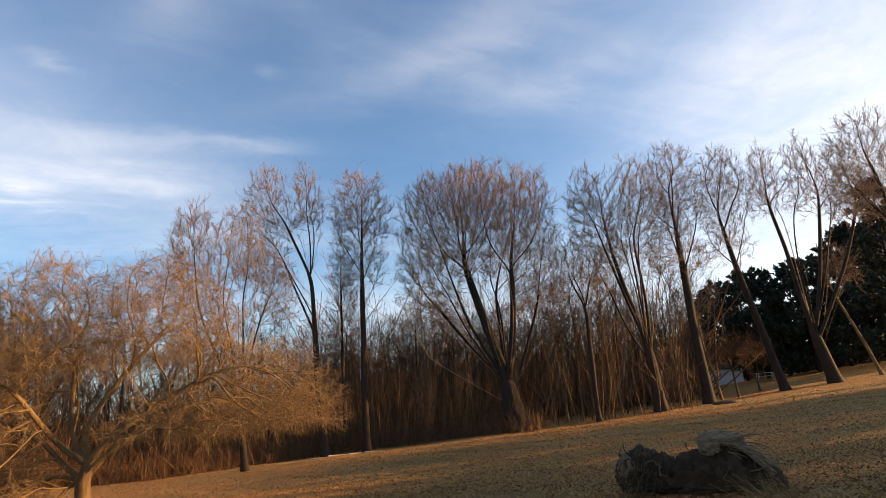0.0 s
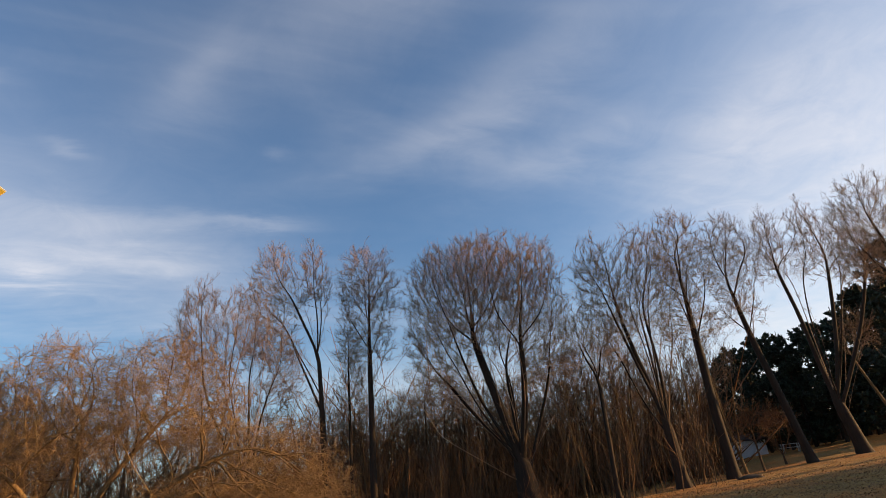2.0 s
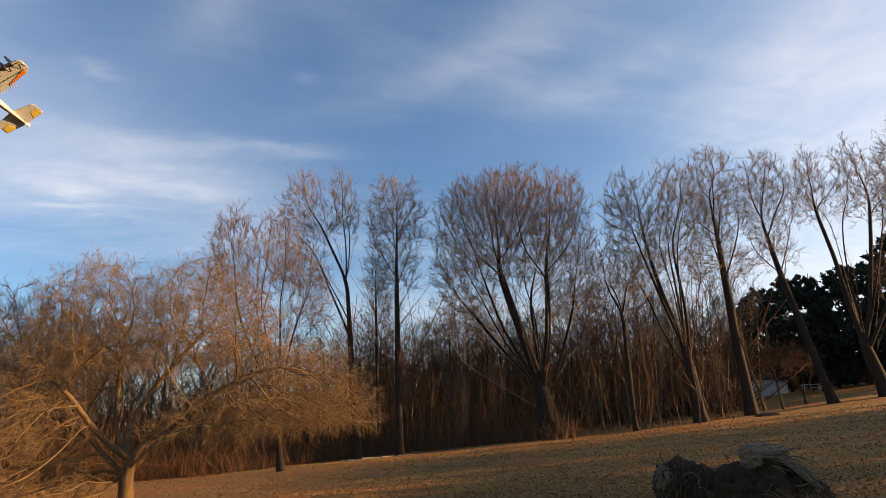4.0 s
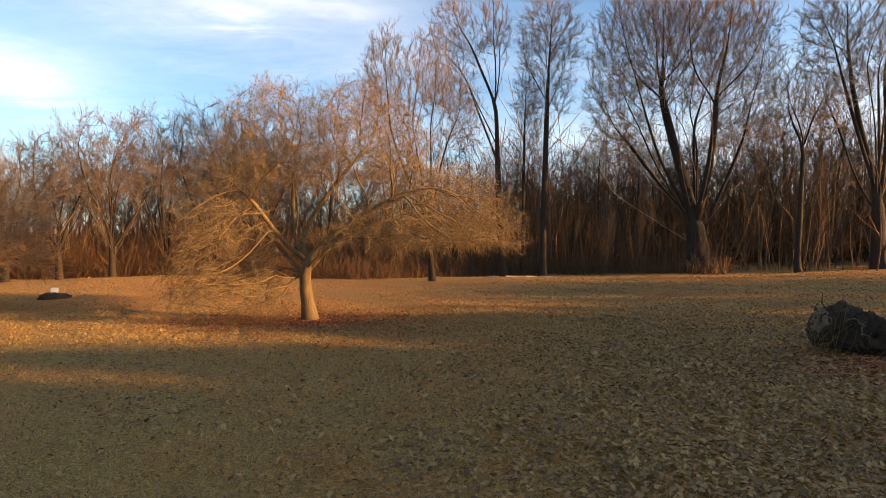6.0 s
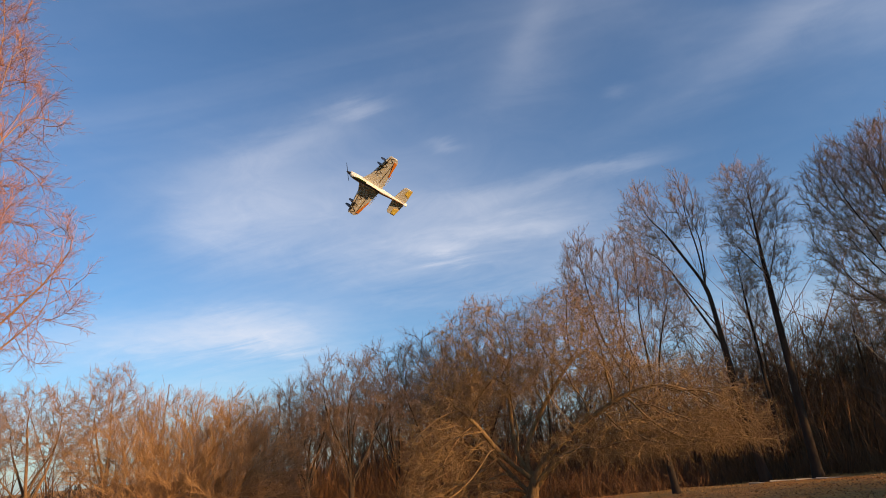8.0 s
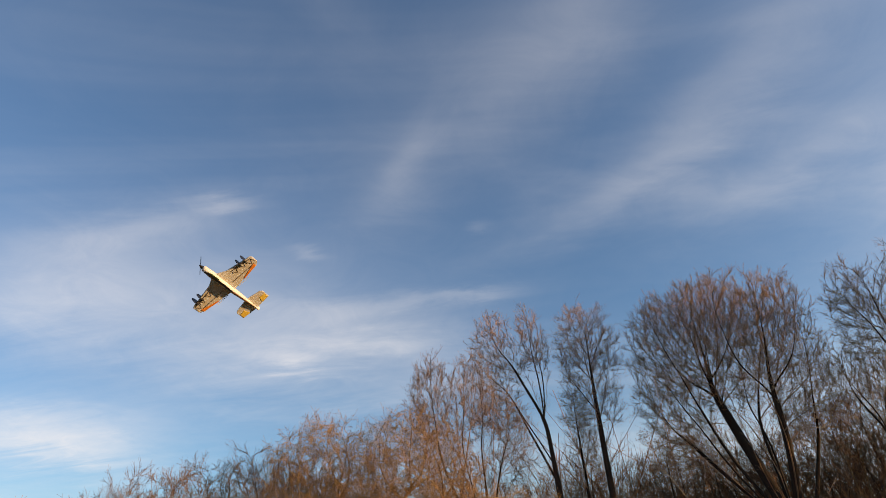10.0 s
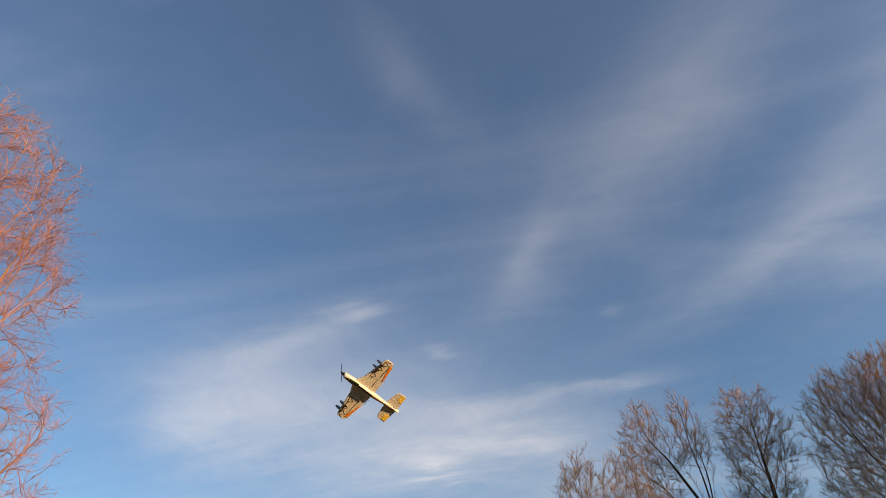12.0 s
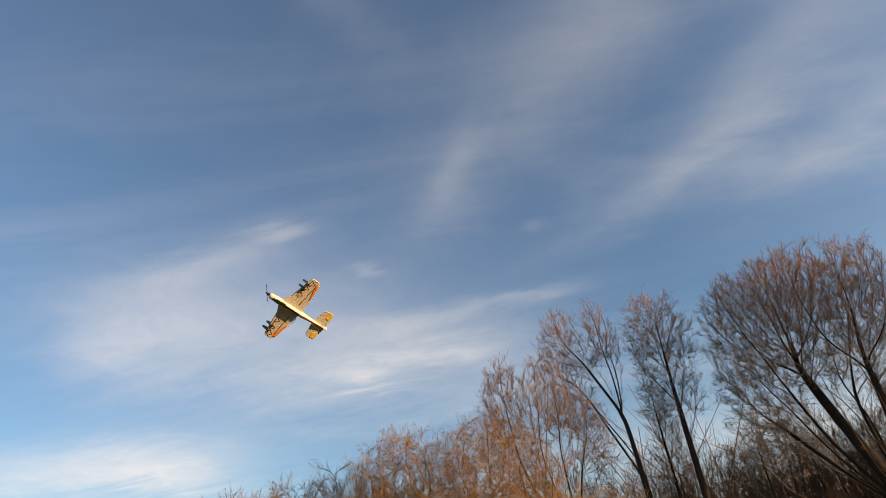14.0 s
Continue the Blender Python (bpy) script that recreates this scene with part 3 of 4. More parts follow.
def build_left_trees():
    up = "bright bare trees at the side of the meadow"
    tree("red_maple_tree", "tall leafless tree with red twigs glowing in sunlight", stand(-69, 16), (5.0, 0.26, 0, 0, 0.02),
         [(-0.5, 0, 9.8, 4.1, 4.0, 5.8, 24, 88), (0.3, 0, 6.3, 4.5, 4.0, 4.0, 20, 118)], (M_RED, T_RED), 41, up, steep=1.9, bow=0.06, lo=0.25, cut=0.97, many=4600, step=0.20, sight=2.0, near=0.27, up=0.16, hold=0.8, wig=0.06,
         shell=0.5, power=1.8, tip=0.0075, limb=0.022, twigs=(1.5, 0.50, 4, 0.0048), spread=(28, 50))
    shrub = dict(many=1300, step=0.17, sight=2.0, near=0.24, up=0.18, hold=0.9, power=1.7, tip=0.008, limb=0.03, twigs=(1.7, 0.55, 4, 0.0062), spread=(16, 44))
    tree("willow_shrub", "rounded leafless orange-twigged shrub willow on the meadow", stand(-43.5, 22), (0.6, 0.13, 0, 0, 0.05),
         [(0.2, 0, 1.7, 3.7, 2.8, 3.1, 14, 105)], (M_RED, T_ORANGE), 42, up, "shrub", steep=0.3, bow=0.05, lo=0.2, **{**shrub, "many": 2300})
    tree("willow_shrub", "upright leafless orange-twigged shrub willow beside the woods", stand(-40.6, 29), (1.2, 0.11, 0, 0, 0.05),
         [(0, 0, 2.8, 1.2, 1.2, 2.4, 8, 110)], (M_RED, T_ORANGE), 43, up, "shrub", steep=1.2, bow=0.05, lo=0.2, **shrub)
    tree("willow_shrub", "leafless orange-twigged shrub willow with two rounded tops", stand(-44.8, 30), (1.2, 0.11, 0, 0, 0.05),
         [(-0.5, 0, 2.5, 0.9, 1.2, 2.0, 5, 110), (0.7, 0, 2.3, 0.9, 1.2, 1.9, 5, 110)], (M_RED, T_ORANGE), 44, up, "shrub", steep=1.2, bow=0.05, lo=0.2, **shrub)
    wide = dict(step=0.26, near=0.32, up=0.14, hold=0.8, power=1.7, tip=0.011, limb=0.032, twigs=(1.4, 0.55, 4, 0.0085), spread=(18, 46))
    for az, d, w, h, s in ((-37.0, 35, 1.7, 6.8, 48), (-33.4, 36, 2.2, 7.8, 49), (-29.6, 35, 2.7, 8.9, 50), (-25.4, 37, 3.0, 9.9, 51), (-21.4, 36, 2.7, 10.2, 52), (-17.6, 37, 2.6, 10.0, 53)):
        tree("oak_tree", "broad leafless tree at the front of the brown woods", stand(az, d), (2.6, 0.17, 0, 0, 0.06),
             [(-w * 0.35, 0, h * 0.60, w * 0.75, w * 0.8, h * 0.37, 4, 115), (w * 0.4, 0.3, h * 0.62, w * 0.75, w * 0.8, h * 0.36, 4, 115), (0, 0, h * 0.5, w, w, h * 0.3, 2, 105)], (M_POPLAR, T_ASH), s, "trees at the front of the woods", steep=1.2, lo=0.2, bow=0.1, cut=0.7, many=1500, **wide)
    for az, d, w, h, s in ((-49.6, 37, 2.6, 8.4, 45), (-54.6, 36, 2.6, 7.4, 46), (-60, 38, 3.0, 7.8, 47)):
        tree("round_tree", "rounded leafless tree with pale grey twigs", stand(az, d), (2.4, 0.2, 0, 0, 0.04),
             [(0, 0, h * 0.55, w, w, h * 0.42, 8, 112)], (M_WOOD, T_POPLAR), s, up, steep=1.1, lo=0.5, cut=0.7, many=1300, **wide)


build_willow()
build_oak()
build_row_trees()
build_left_trees()


# ---- woods ----
def build_woods():
    rng = np.random.default_rng(77)
    text = "slim leafless woodland tree in a dense brown wood"
    protos = []
    for s, (ln, r, w, z, k) in enumerate(((7.0, 0.10, 1.5, 6.6, 6), (5.0, 0.09, 1.9, 6.2, 6), (8.0, 0.11, 1.3, 6.6, 6), (2.2, 0.13, 2.3, 5.8, 7), (3.5, 0.08, 1.9, 5.6, 7))):
        protos.append(tree("woodland_tree", text, stand(-27 + s * 12.0, 47 + s), (ln, r, rng.uniform(-6, 6), 0, 0.04),
                           [(0, 0, z, w, w, 9.7 - z, k, 118)], (M_DARK, T_DUSK), 90 + s, "trees of the woods", split=False, flare=1.3, steep=1.3, lo=0.3, cut=0.7,
                           many=240, step=0.38, near=0.5, up=0.16, hold=0.8, power=1.7, tip=0.013, twigs=(1.0, 0.8, 2, 0.011), spread=(18, 48)))
    # bearing from, to, count, distance from, to, height at the ends
    for a0, a1, k, d0, d1, h0, h1 in ((-39, -29, 18, 37, 46, 6.0, 8.8), (-29, -16, 22, 38, 48, 8.8, 9.8), (-16, 4, 24, 38, 52, 10.0, 10.5),
                                      (4, 14, 20, 40, 54, 11.0, 11.5), (14, 24, 20, 44, 58, 12.0, 12.5), (24, 36, 24, 46, 62, 12.0, 13.0), (36, 40.3, 8, 52, 64, 12.0, 11.0), (40.5, 50, 12, 76, 92, 10.5, 9.5), (-62, -38, 14, 42, 54, 6.5, 6.5)):
        for i in range(k):
            f = (i + rng.random()) / k
            az, d, h = a0 + (a1 - a0) * f, rng.uniform(d0, d1), (h0 + (h1 - h0) * f) * rng.uniform(0.78, 1.04)
            p = protos[rng.integers(len(protos))]
            copy_thing(p, stand(az, d, rng.uniform(0, 360)) @ pose(0, 0, 0, rng.normal(0, 2.5), rng.normal(0, 2.5), 0) @ Matrix.Scale(h / 10.0, 4))
    # pale young trees standing at the edge, several stems from one foot
    for az, d, h, s in ((28.6, 41, 9.5, 71), (33.6, 44, 10.0, 72), (38.6, 45, 11.0, 73), (41.9, 46, 10.5, 74), (19.0, 41, 6.0, 75), (15.6, 40, 5.2, 76)):
        tree("young_tree", "slender many-stemmed leafless tree with sunlit golden bark", stand(az, d), (0.8, 0.10, 0, 0, 0.03),
             [(0, 0, h * 0.62, h * 0.15, h * 0.15, h * 0.36, 6, 115)], (M_WILLOW, T_WOOD), s, "young trees at the wood edge", steep=3.0, lo=0.1, bow=0.02, cut=0.8, many=240, up=0.2, hold=0.7, tip=0.013, spread=(14, 42))


def build_brush():
    """The dark tangle of brambles and saplings along the edge of the woods."""
    rng = np.random.default_rng(5)
    n = 9000
    az = np.radians(rng.uniform(-40, 26, n))
    d = 35.5 + 6.0 * np.sin(az * 7.0) * 0.25 + rng.gamma(1.5, 2.2, n)
    x, y = d * np.sin(az), d * np.cos(az)
    o = np.stack([x, y, rise(x, y) - 0.05], -1)
    dirs = np.stack([rng.normal(0, 0.5, n), rng.normal(0, 0.5, n), np.ones(n)], -1)
    L = (rng.gamma(2.0, 0.45, n) + 0.25) * np.interp(np.degrees(az), [-22, -10], [1.7, 1.0])
    P, R, _ = shoot(rng, o, dirs, L, rng.uniform(0.010, 0.022, n), 4, 0, 0.22, 0.25)
    tagged(new("brush", mesh_from("brush", *tubes([(P, R, 3)]), M_BRUSH)), "dark tangled bramble undergrowth along the wood edge", "undergrowth", kind="stuff")
    k = 1400
    az = np.radians(rng.uniform(-38, 40, k))
    d = rng.uniform(38, 58, k)
    x, y = d * np.sin(az), d * np.cos(az)
    o = np.stack([x, y, rise(x, y) - 0.1], -1)
    dirs = np.stack([rng.normal(0, 0.16, k), rng.normal(0, 0.16, k), np.ones(k)], -1)
    P, R, L = shoot(rng, o, dirs, rng.uniform(2, 7, k), rng.uniform(0.015, 0.045, k), 7, 0.01, 0.09)
    s = kids(rng, P, R, L, 8, 0.2, 1.0, (25, 65), 0.3, 0.5, 0.010)
    P2, R2, _ = shoot(rng, *s, 3, 0.08, 0.1)
    tagged(new("saplings", mesh_from("saplings", *tubes([(P, R, 4), (P2, R2, 3)]), T_DUSK)), "thicket of thin leafless saplings between the trunks", "undergrowth", kind="stuff")


def build_far_woods():
    """The woods go on behind: ever more stems and twigs, with a dense low understorey."""
    rng = np.random.default_rng(6)
    n = 2200
    az = np.radians(np.where(rng.random(n) < 0.6, rng.uniform(8, 41, n), rng.uniform(-66, 10, n)))
    d = rng.uniform(56, 120, n)
    x, y = d * np.sin(az), d * np.cos(az)
    tall = np.interp(np.degrees(az), [-66, -36, -26, -16, 0, 14, 46], [2.5, 3.0, 4.5, 8.0, 10.0, 12.5, 13.0])
    o = np.stack([x, y, rise(x, y) - 0.2], -1)
    dirs = np.stack([rng.normal(0, 0.12, n), rng.normal(0, 0.12, n), np.ones(n)], -1)
    P, R, L = shoot(rng, o, dirs, tall * rng.uniform(0.5, 1.0, n), rng.uniform(0.05, 0.11, n), 4, 0.01, 0.08)
    s = kids(rng, P, R, L, 7, 0.2, 1.0, (25, 65), 0.28, 0.5, 0.03)
    P2, R2, _ = shoot(rng, *s, 3, 0.08, 0.1)
    m = 9500
    az = np.radians(np.where(rng.random(m) < 0.45, rng.uniform(8, 41, m), np.where(rng.random(m) < 0.7, rng.uniform(-28, 10, m), rng.uniform(-66, -26, m))))
    d = rng.uniform(48, 100, m)
    x, y = d * np.sin(az), d * np.cos(az)
    o = np.stack([x, y, rise(x, y) - 0.1], -1)
    dirs = np.stack([rng.normal(0, 0.6, m), rng.normal(0, 0.6, m), np.ones(m)], -1)
    more = np.interp(np.degrees(az), [-66, -32, -22, 8, 14, 38, 41], [1.2, 1.7, 2.3, 2.4, 2.4, 2.2, 1.0])
    P3, R3, _ = shoot(rng, o, dirs, (rng.gamma(2.5, 0.8, m) + 0.6) * more, rng.uniform(0.05, 0.11, m), 3, 0, 0.2)
    h = 2600
    az = np.radians(rng.uniform(40.5, 66, h))
    d = rng.uniform(96, 126, h)
    x, y = d * np.sin(az), d * np.cos(az)
    o = np.stack([x, y, rise(x, y) - 0.1], -1)
    dirs = np.stack([rng.normal(0, 0.5, h), rng.normal(0, 0.5, h), np.ones(h)], -1)
    P4, R4, _ = shoot(rng, o, dirs, rng.uniform(2.5, 6.5, h), rng.uniform(0.10, 0.22, h), 3, 0, 0.2)
    P3, R3 = np.concatenate([P3, P4]), np.concatenate([R3, R4])
    tagged(new("far_woods", mesh_from("far_woods", *tubes([(P, R, 4), (P2, R2, 3), (P3, R3, 3)]), T_DUSK)), "depth of the leafless woods with dense understorey", "woods", kind="stuff")


def pine(name, label, at, height, wide, seed, group="", k=68, m=12, clump=0.95, bole=0.04):
    """An evergreen: a trunk, whorled boughs, and needle clumps with gaps between them."""
    rng = np.random.default_rng(seed)
    T, TR, TL = shoot(rng, np.array([[0, 0, -0.2]]), np.array([[0, 0, 1.0]]), np.array([height]), np.array([0.016 * height]), 10, 0, 0.012, 0, 0.15)
    f = np.sort(rng.random(k))
    turn = rng.uniform(0, 6.28, k)
    L = wide * (1.06 - f) ** 0.75 * rng.uniform(0.6, 1.15, k) + 0.3
    o = np.stack([np.zeros(k), np.zeros(k), height * (bole + (0.97 - bole) * f)], -1)
    dirs = np.stack([np.cos(turn), np.sin(turn), 0.12 + 0.5 * f], -1)
    P, R, _ = shoot(rng, o, dirs, L, 0.012 * L + 0.02, 6, 0.03, 0.07)
    s = kids(rng, P, R, L, 8, 0.2, 1.0, (30, 60), 0.4, 0.5, 0.012)
    P2, R2, L2 = shoot(rng, *s, 4, 0.06, 0.1)
    # needle clumps along the side shoots
    q = rng.integers(0, len(P2), len(P2) * m)
    w = rng.random((len(q), 1))
    c = P2[q, 1] * (1 - w) + P2[q, 3] * w
    n1 = unit(rng.normal(size=c.shape) + [0, 0, 0.5])
    n2 = unit(np.cross(n1, rng.normal(size=c.shape)))
    sz = clump * rng.uniform(0.14, 0.34, (len(q), 1)) * (height / 13.0)
    V = np.stack([c - n2 * sz * 0.5, c + n1 * sz * 1.5, c + n2 * sz * 0.5 + n1 * sz * 0.3], 1).reshape(-1, 3)
    thing = tagged(new(name), label, "tree", group)
    thing.matrix_basis = at
    part_of("trunk", mesh_from("trunk", *tubes([(T, TR, 9), (P, R, 4)] + ([(P2, R2, 3)] if m > 3 else [])), M_POPLAR), thing)
    part_of("crown", mesh_from("crown", V, np.arange(len(V)).reshape(-1, 3), M_NEEDLE, False), thing, "dark green needle clumps")
    return thing


def build_pines():
    rng = np.random.default_rng(8)
    text = "dark green pine in a stand beyond the bare trees"
    protos = [pine("pine_tree", text, stand(55.8, 60), 15.5, 4.2, 61, "pine stand"), pine("pine_tree", text, stand(53.4, 64), 13.5, 3.4, 62, "pine stand"), pine("pine_tree", text, stand(47.5, 68) @ Matrix.Scale(0.86, 4), 11.2, 2.6, 63, "pine stand")]
    size = (15.5, 13.5, 11.2)
    for az, d, h in ((54.6, 62, 14.2), (49.6, 66, 11.0), (45.8, 68, 11.4), (44.2, 70, 11.8), (46.6, 74, 12.4), (48.6, 72, 12.0), (50.9, 70, 11.6), (43.0, 74, 12.0), (41.6, 76, 10.2), (42.2, 78, 11.4), (47.4, 67, 10.8), (44.9, 73, 12.4), (51.8, 69, 12.6), (55.6, 70, 14.5), (57, 68, 15), (53.4, 73, 14)):
        i = int(rng.integers(3))
        copy_thing(protos[i], stand(az, d, rng.uniform(0, 360)) @ Matrix.Scale(h / size[i], 4))
    for az, d, h in ((41.5, 92, 10), (43.2, 86, 11), (45.4, 90, 11), (47.4, 84, 11), (49.4, 92, 12), (51.2, 86, 13), (53.2, 90, 14), (55.4, 84, 14), (57.4, 90, 14), (59.4, 82, 14), (61.5, 84, 13), (40.2, 96, 10), (63.5, 78, 12)):
        i = 1 + int(rng.integers(2))
        copy_thing(protos[i], stand(az, d, rng.uniform(0, 360)) @ Matrix.Scale(h / size[i], 4))
    # unseen pines added between the meadow and the low sun, to shade the near ground
    shade = pine("pine_tree", "unseen dense dark green pine added to shade the meadow", stand(97, 54), 13.0, 4.2, 64, "pine stand", 24, 3, 3.4)
    bare = [o for o in bpy.data.objects if o.parent is None and o.name.startswith("woodland_tree")][:5]
    for j in range(57):
        az = 85.0 + (j // 3) * 2.9
        h = rng.uniform(6.4, 7.1) if az < 90 else rng.uniform(6.9, 7.8) if az < 103 else rng.uniform(10.0, 11.5)
        at = stand(az + rng.normal(0, 0.4), (44, 49, 54)[j % 3] + rng.uniform(-2, 2), rng.uniform(0, 360))
        copy_thing(shade, at @ Matrix.Scale(h / 13.0, 4))
    # lower unseen pines, added to dim the ground beyond the lit strip
    for j in range(13):
        copy_thing(shade, stand(68.5 + 1.15 * j + rng.normal(0, 0.2), (47, 53)[j % 2] + rng.uniform(-1, 1), rng.uniform(0, 360)) @ Matrix.Scale(rng.uniform(5.0, 6.0) / 13.0, 4))
    # unseen bare trees, added to let part of the low light through to the far side and to the woods
    for j in range(16):
        copy_thing(bare[j % 5], stand(66.0 + 0.62 * j, (46, 52, 58)[j % 3] + rng.uniform(-1, 1), rng.uniform(0, 360)) @ Matrix.Scale(rng.uniform(0.6, 0.95), 4))


build_woods()
build_brush()
build_far_woods()
build_pines()


# ---- things on the meadow ----
def lump(seed, size, rough=0.25, sub=4, scale=2.2, squash=None):
    """A knobbly rounded mass."""
    bm = bmesh.new()
    bmesh.ops.create_icosphere(bm, subdivisions=sub, radius=1.0)
    off = Vector((seed * 3.7, seed * 1.3, seed * 7.1))
    for v in bm.verts:
        p = v.co.copy()
        n = noise.fractal(p * scale + off, 0.9, 2.1, 5)
        ridge = abs(noise.noise(Vector((p.x * 5, p.y * 5, p.z * 1.5)) + off))
        v.co = p * (1 + rough * n + rough * 0.5 * ridge)
        v.co.x *= size[0]
        v.co.y *= size[1]
        v.co.z *= size[2]
        if v.co.z < 0:
            v.co.z *= 0.3
    for f in bm.faces:
        f.smooth = True
    return bm


def stems_part(name, parent, rng, o, d, L, r, mat, n=6, up=0.0, wig=0.2, droop=0.2, k=4, label=""):
    P, R, _ = shoot(rng, np.array(o, float), np.array(d, float), np.array(L, float), np.array(r, float), n, up, wig, droop)
    return part_of(name, mesh_from(name, *tubes([(P, R, k)]), mat), parent, label)


def root_mass(seed, size, grain, rough=0.22, sub=5):
    """A torn, stringy mass of roots and wood: ridges run along it, with pits and overhangs."""
    bm = bmesh.new()
    bmesh.ops.create_icosphere(bm, subdivisions=sub, radius=1.0)
    off = Vector((seed * 3.7, seed * 1.3, seed * 7.1))
    for v in bm.verts:
        c = v.co.copy()
        big = noise.fractal(c * 1.7 + off, 0.9, 2.1, 3)
        g = Vector((c.x * grain[0], c.y * grain[1], c.z * grain[2])) + off
        string = 1 - abs(noise.noise(g)) * 2.2
        pit = max(0.0, noise.noise(c * 3.4 - off) - 0.12)
        v.co = c * (1 + rough * big + 0.10 * string - 0.55 * pit + 0.05 * noise.noise(g * 2.7))
        v.co.x *= size[0]
        v.co.y *= size[1]
        v.co.z *= size[2]
        if v.co.z < 0:
            v.co.z *= 0.35
    for f in bm.faces:
        f.smooth = True
    return bm


def build_stump():
    rng = np.random.default_rng(3)
    dark = bark("rotten_dark_bark", (0.010, 0.005, 0.002), (0.078, 0.037, 0.014), 11.0, 1.0)
    pale = bark("weathered_broken_wood", (0.045, 0.027, 0.014), (0.38, 0.255, 0.15), 13.0, 1.0, None, (0.16, 1.0, 1.0))
    rind = bark("peeling_grey_wood", (0.030, 0.018, 0.010), (0.29, 0.195, 0.115), 10.0, 1.0)
    hair = twig("dark_root_hair", (0.012, 0.006, 0.003), (0.085, 0.042, 0.018))
    dry = twig("dry_grass_straw", (0.16, 0.085, 0.032), (0.42, 0.25, 0.10))
    thing = tagged(new("tree_stump"), "uprooted rotten tree stump with dark roots and pale broken wood", "stump")
    thing.matrix_basis = stand(38.6, 11.0)
    for name, seed, size, where, grain, mat, text in (("root_ball", 1, (0.40, 0.38, 0.50), (-0.80, 0.02, 0.22), (7, 7, 2.4), dark, "dark knotted root ball"), ("root_ball", 2, (0.30, 0.36, 0.44), (-0.44, 0.04, 0.16), (7, 7, 2.4), dark, "dark knotted root ball"),
                                                      ("log", 4, (0.62, 0.36, 0.46), (0.10, 0.0, 0.14), (2.2, 8, 8), dark, "dark rotten log"), ("log", 5, (0.48, 0.40, 0.60), (0.50, 0.05, 0.18), (2.4, 8, 8), dark, "dark rotten log"),
                                                      ("log", 7, (0.46, 0.36, 0.36), (0.88, 0.02, 0.08), (2.4, 8, 8), dark, "dark rotten log"), ("root_plate", 9, (0.17, 0.20, 0.30), (-1.00, -0.12, 0.36), (8, 8, 2), rind, "grey peeling broken wood")):
        bm = root_mass(seed, size, grain)
        bmesh.ops.translate(bm, verts=bm.verts, vec=where)
        part(name, bm, mat, thing, text)
    for seed, size, where, turn in ((12, (0.36, 0.24, 0.15), (0.50, 0.0, 0.80), (8, 4, 8)), (13, (0.36, 0.20, 0.10), (0.82, -0.08, 0.64), (-6, 36, -4)), (15, (0.17, 0.2, 0.22), (0.32, -0.08, 0.72), (20, -14, 0)), (16, (0.26, 0.12, 0.07), (1.0, -0.22, 0.44), (0, 48, 8))):
        bm = root_mass(seed, size, (1.6, 9, 9), 0.26, 5)
        bmesh.ops.transform(bm, verts=bm.verts, matrix=pose(*where, *turn))
        part("root_plate", bm, pale, thing, "pale weathered broken wood")
    # torn fibres over the top and down the slanting end
    for i in range(46):
        low = i % 2
        stems_part("splinter", thing, rng, [(0.34 + rng.uniform(0, 0.5) + 0.2 * low, rng.normal(-0.16, 0.1), 0.82 - 0.16 * low + rng.normal(0, 0.05))], [(0.9, rng.normal(-0.15, 0.2), 0.24 - 0.5 * low + rng.normal(0, 0.2))], [rng.uniform(0.2, 0.5)],
                   [rng.uniform(0.005, 0.013)], pale, 7, 0, 0.10, 0.45, 5, "pale splintered wood")
    for i in range(60):
        a = rng.uniform(0, 6.28)
        x = rng.uniform(-1.1, 1.0)
        stems_part("root", thing, rng, [(x, -0.22 + rng.normal(0, 0.10), rng.uniform(0.15, 0.66))], [(math.cos(a) * 0.6, -0.5 + 0.3 * math.sin(a), rng.uniform(-0.6, 0.6))], [rng.uniform(0.15, 0.5)],
                   [rng.uniform(0.005, 0.016)], dark if rng.random() < 0.75 else rind, 8, 0, 0.34, 0.40, 5)
    n = 700
    ang = rng.uniform(0, 3.14, n)
    o = np.stack([rng.uniform(-1.1, 1.1, n), -0.30 * np.sin(ang) + rng.normal(0, 0.05, n), 0.10 + 0.45 * rng.random(n)], -1)
    d = np.stack([rng.normal(0, 0.7, n), rng.normal(-0.4, 0.4, n), rng.normal(-0.2, 0.7, n)], -1)
    tagged(stems_part("root_hair", thing, rng, o, d, rng.uniform(0.08, 0.28, n), rng.uniform(0.002, 0.005, n), hair, 6, 0, 0.35, 0.4, 3, "tangled hair-thin roots"), kind="stuff")
    n = 420
    o = np.stack([rng.normal(1.02, 0.20, n), rng.normal(-0.22, 0.22, n), np.full(n, 0.02)], -1)
    d = np.stack([rng.normal(-0.6, 0.5, n), rng.normal(0.1, 0.4, n), np.ones(n)], -1)
    tagged(stems_part("dry_grass", thing, rng, o, d, rng.uniform(0.15, 0.52, n), rng.uniform(0.003, 0.006, n), dry, 5, 0, 0.15, 0.55, 3, "dry straw-coloured grass"), kind="stuff")
    n = 70
    o = np.stack([rng.normal(-1.0, 0.15, n), rng.normal(-0.2, 0.2, n), np.full(n, 0.02)], -1)
    d = np.stack([rng.normal(0.1, 0.3, n), rng.normal(-0.1, 0.3, n), np.ones(n)], -1)
    tagged(stems_part("dry_grass", thing, rng, o, d, rng.uniform(0.3, 0.95, n), rng.uniform(0.002, 0.004, n), dry, 5, 0, 0.12, 0.3, 3, "dry straw-coloured grass"), kind="stuff")


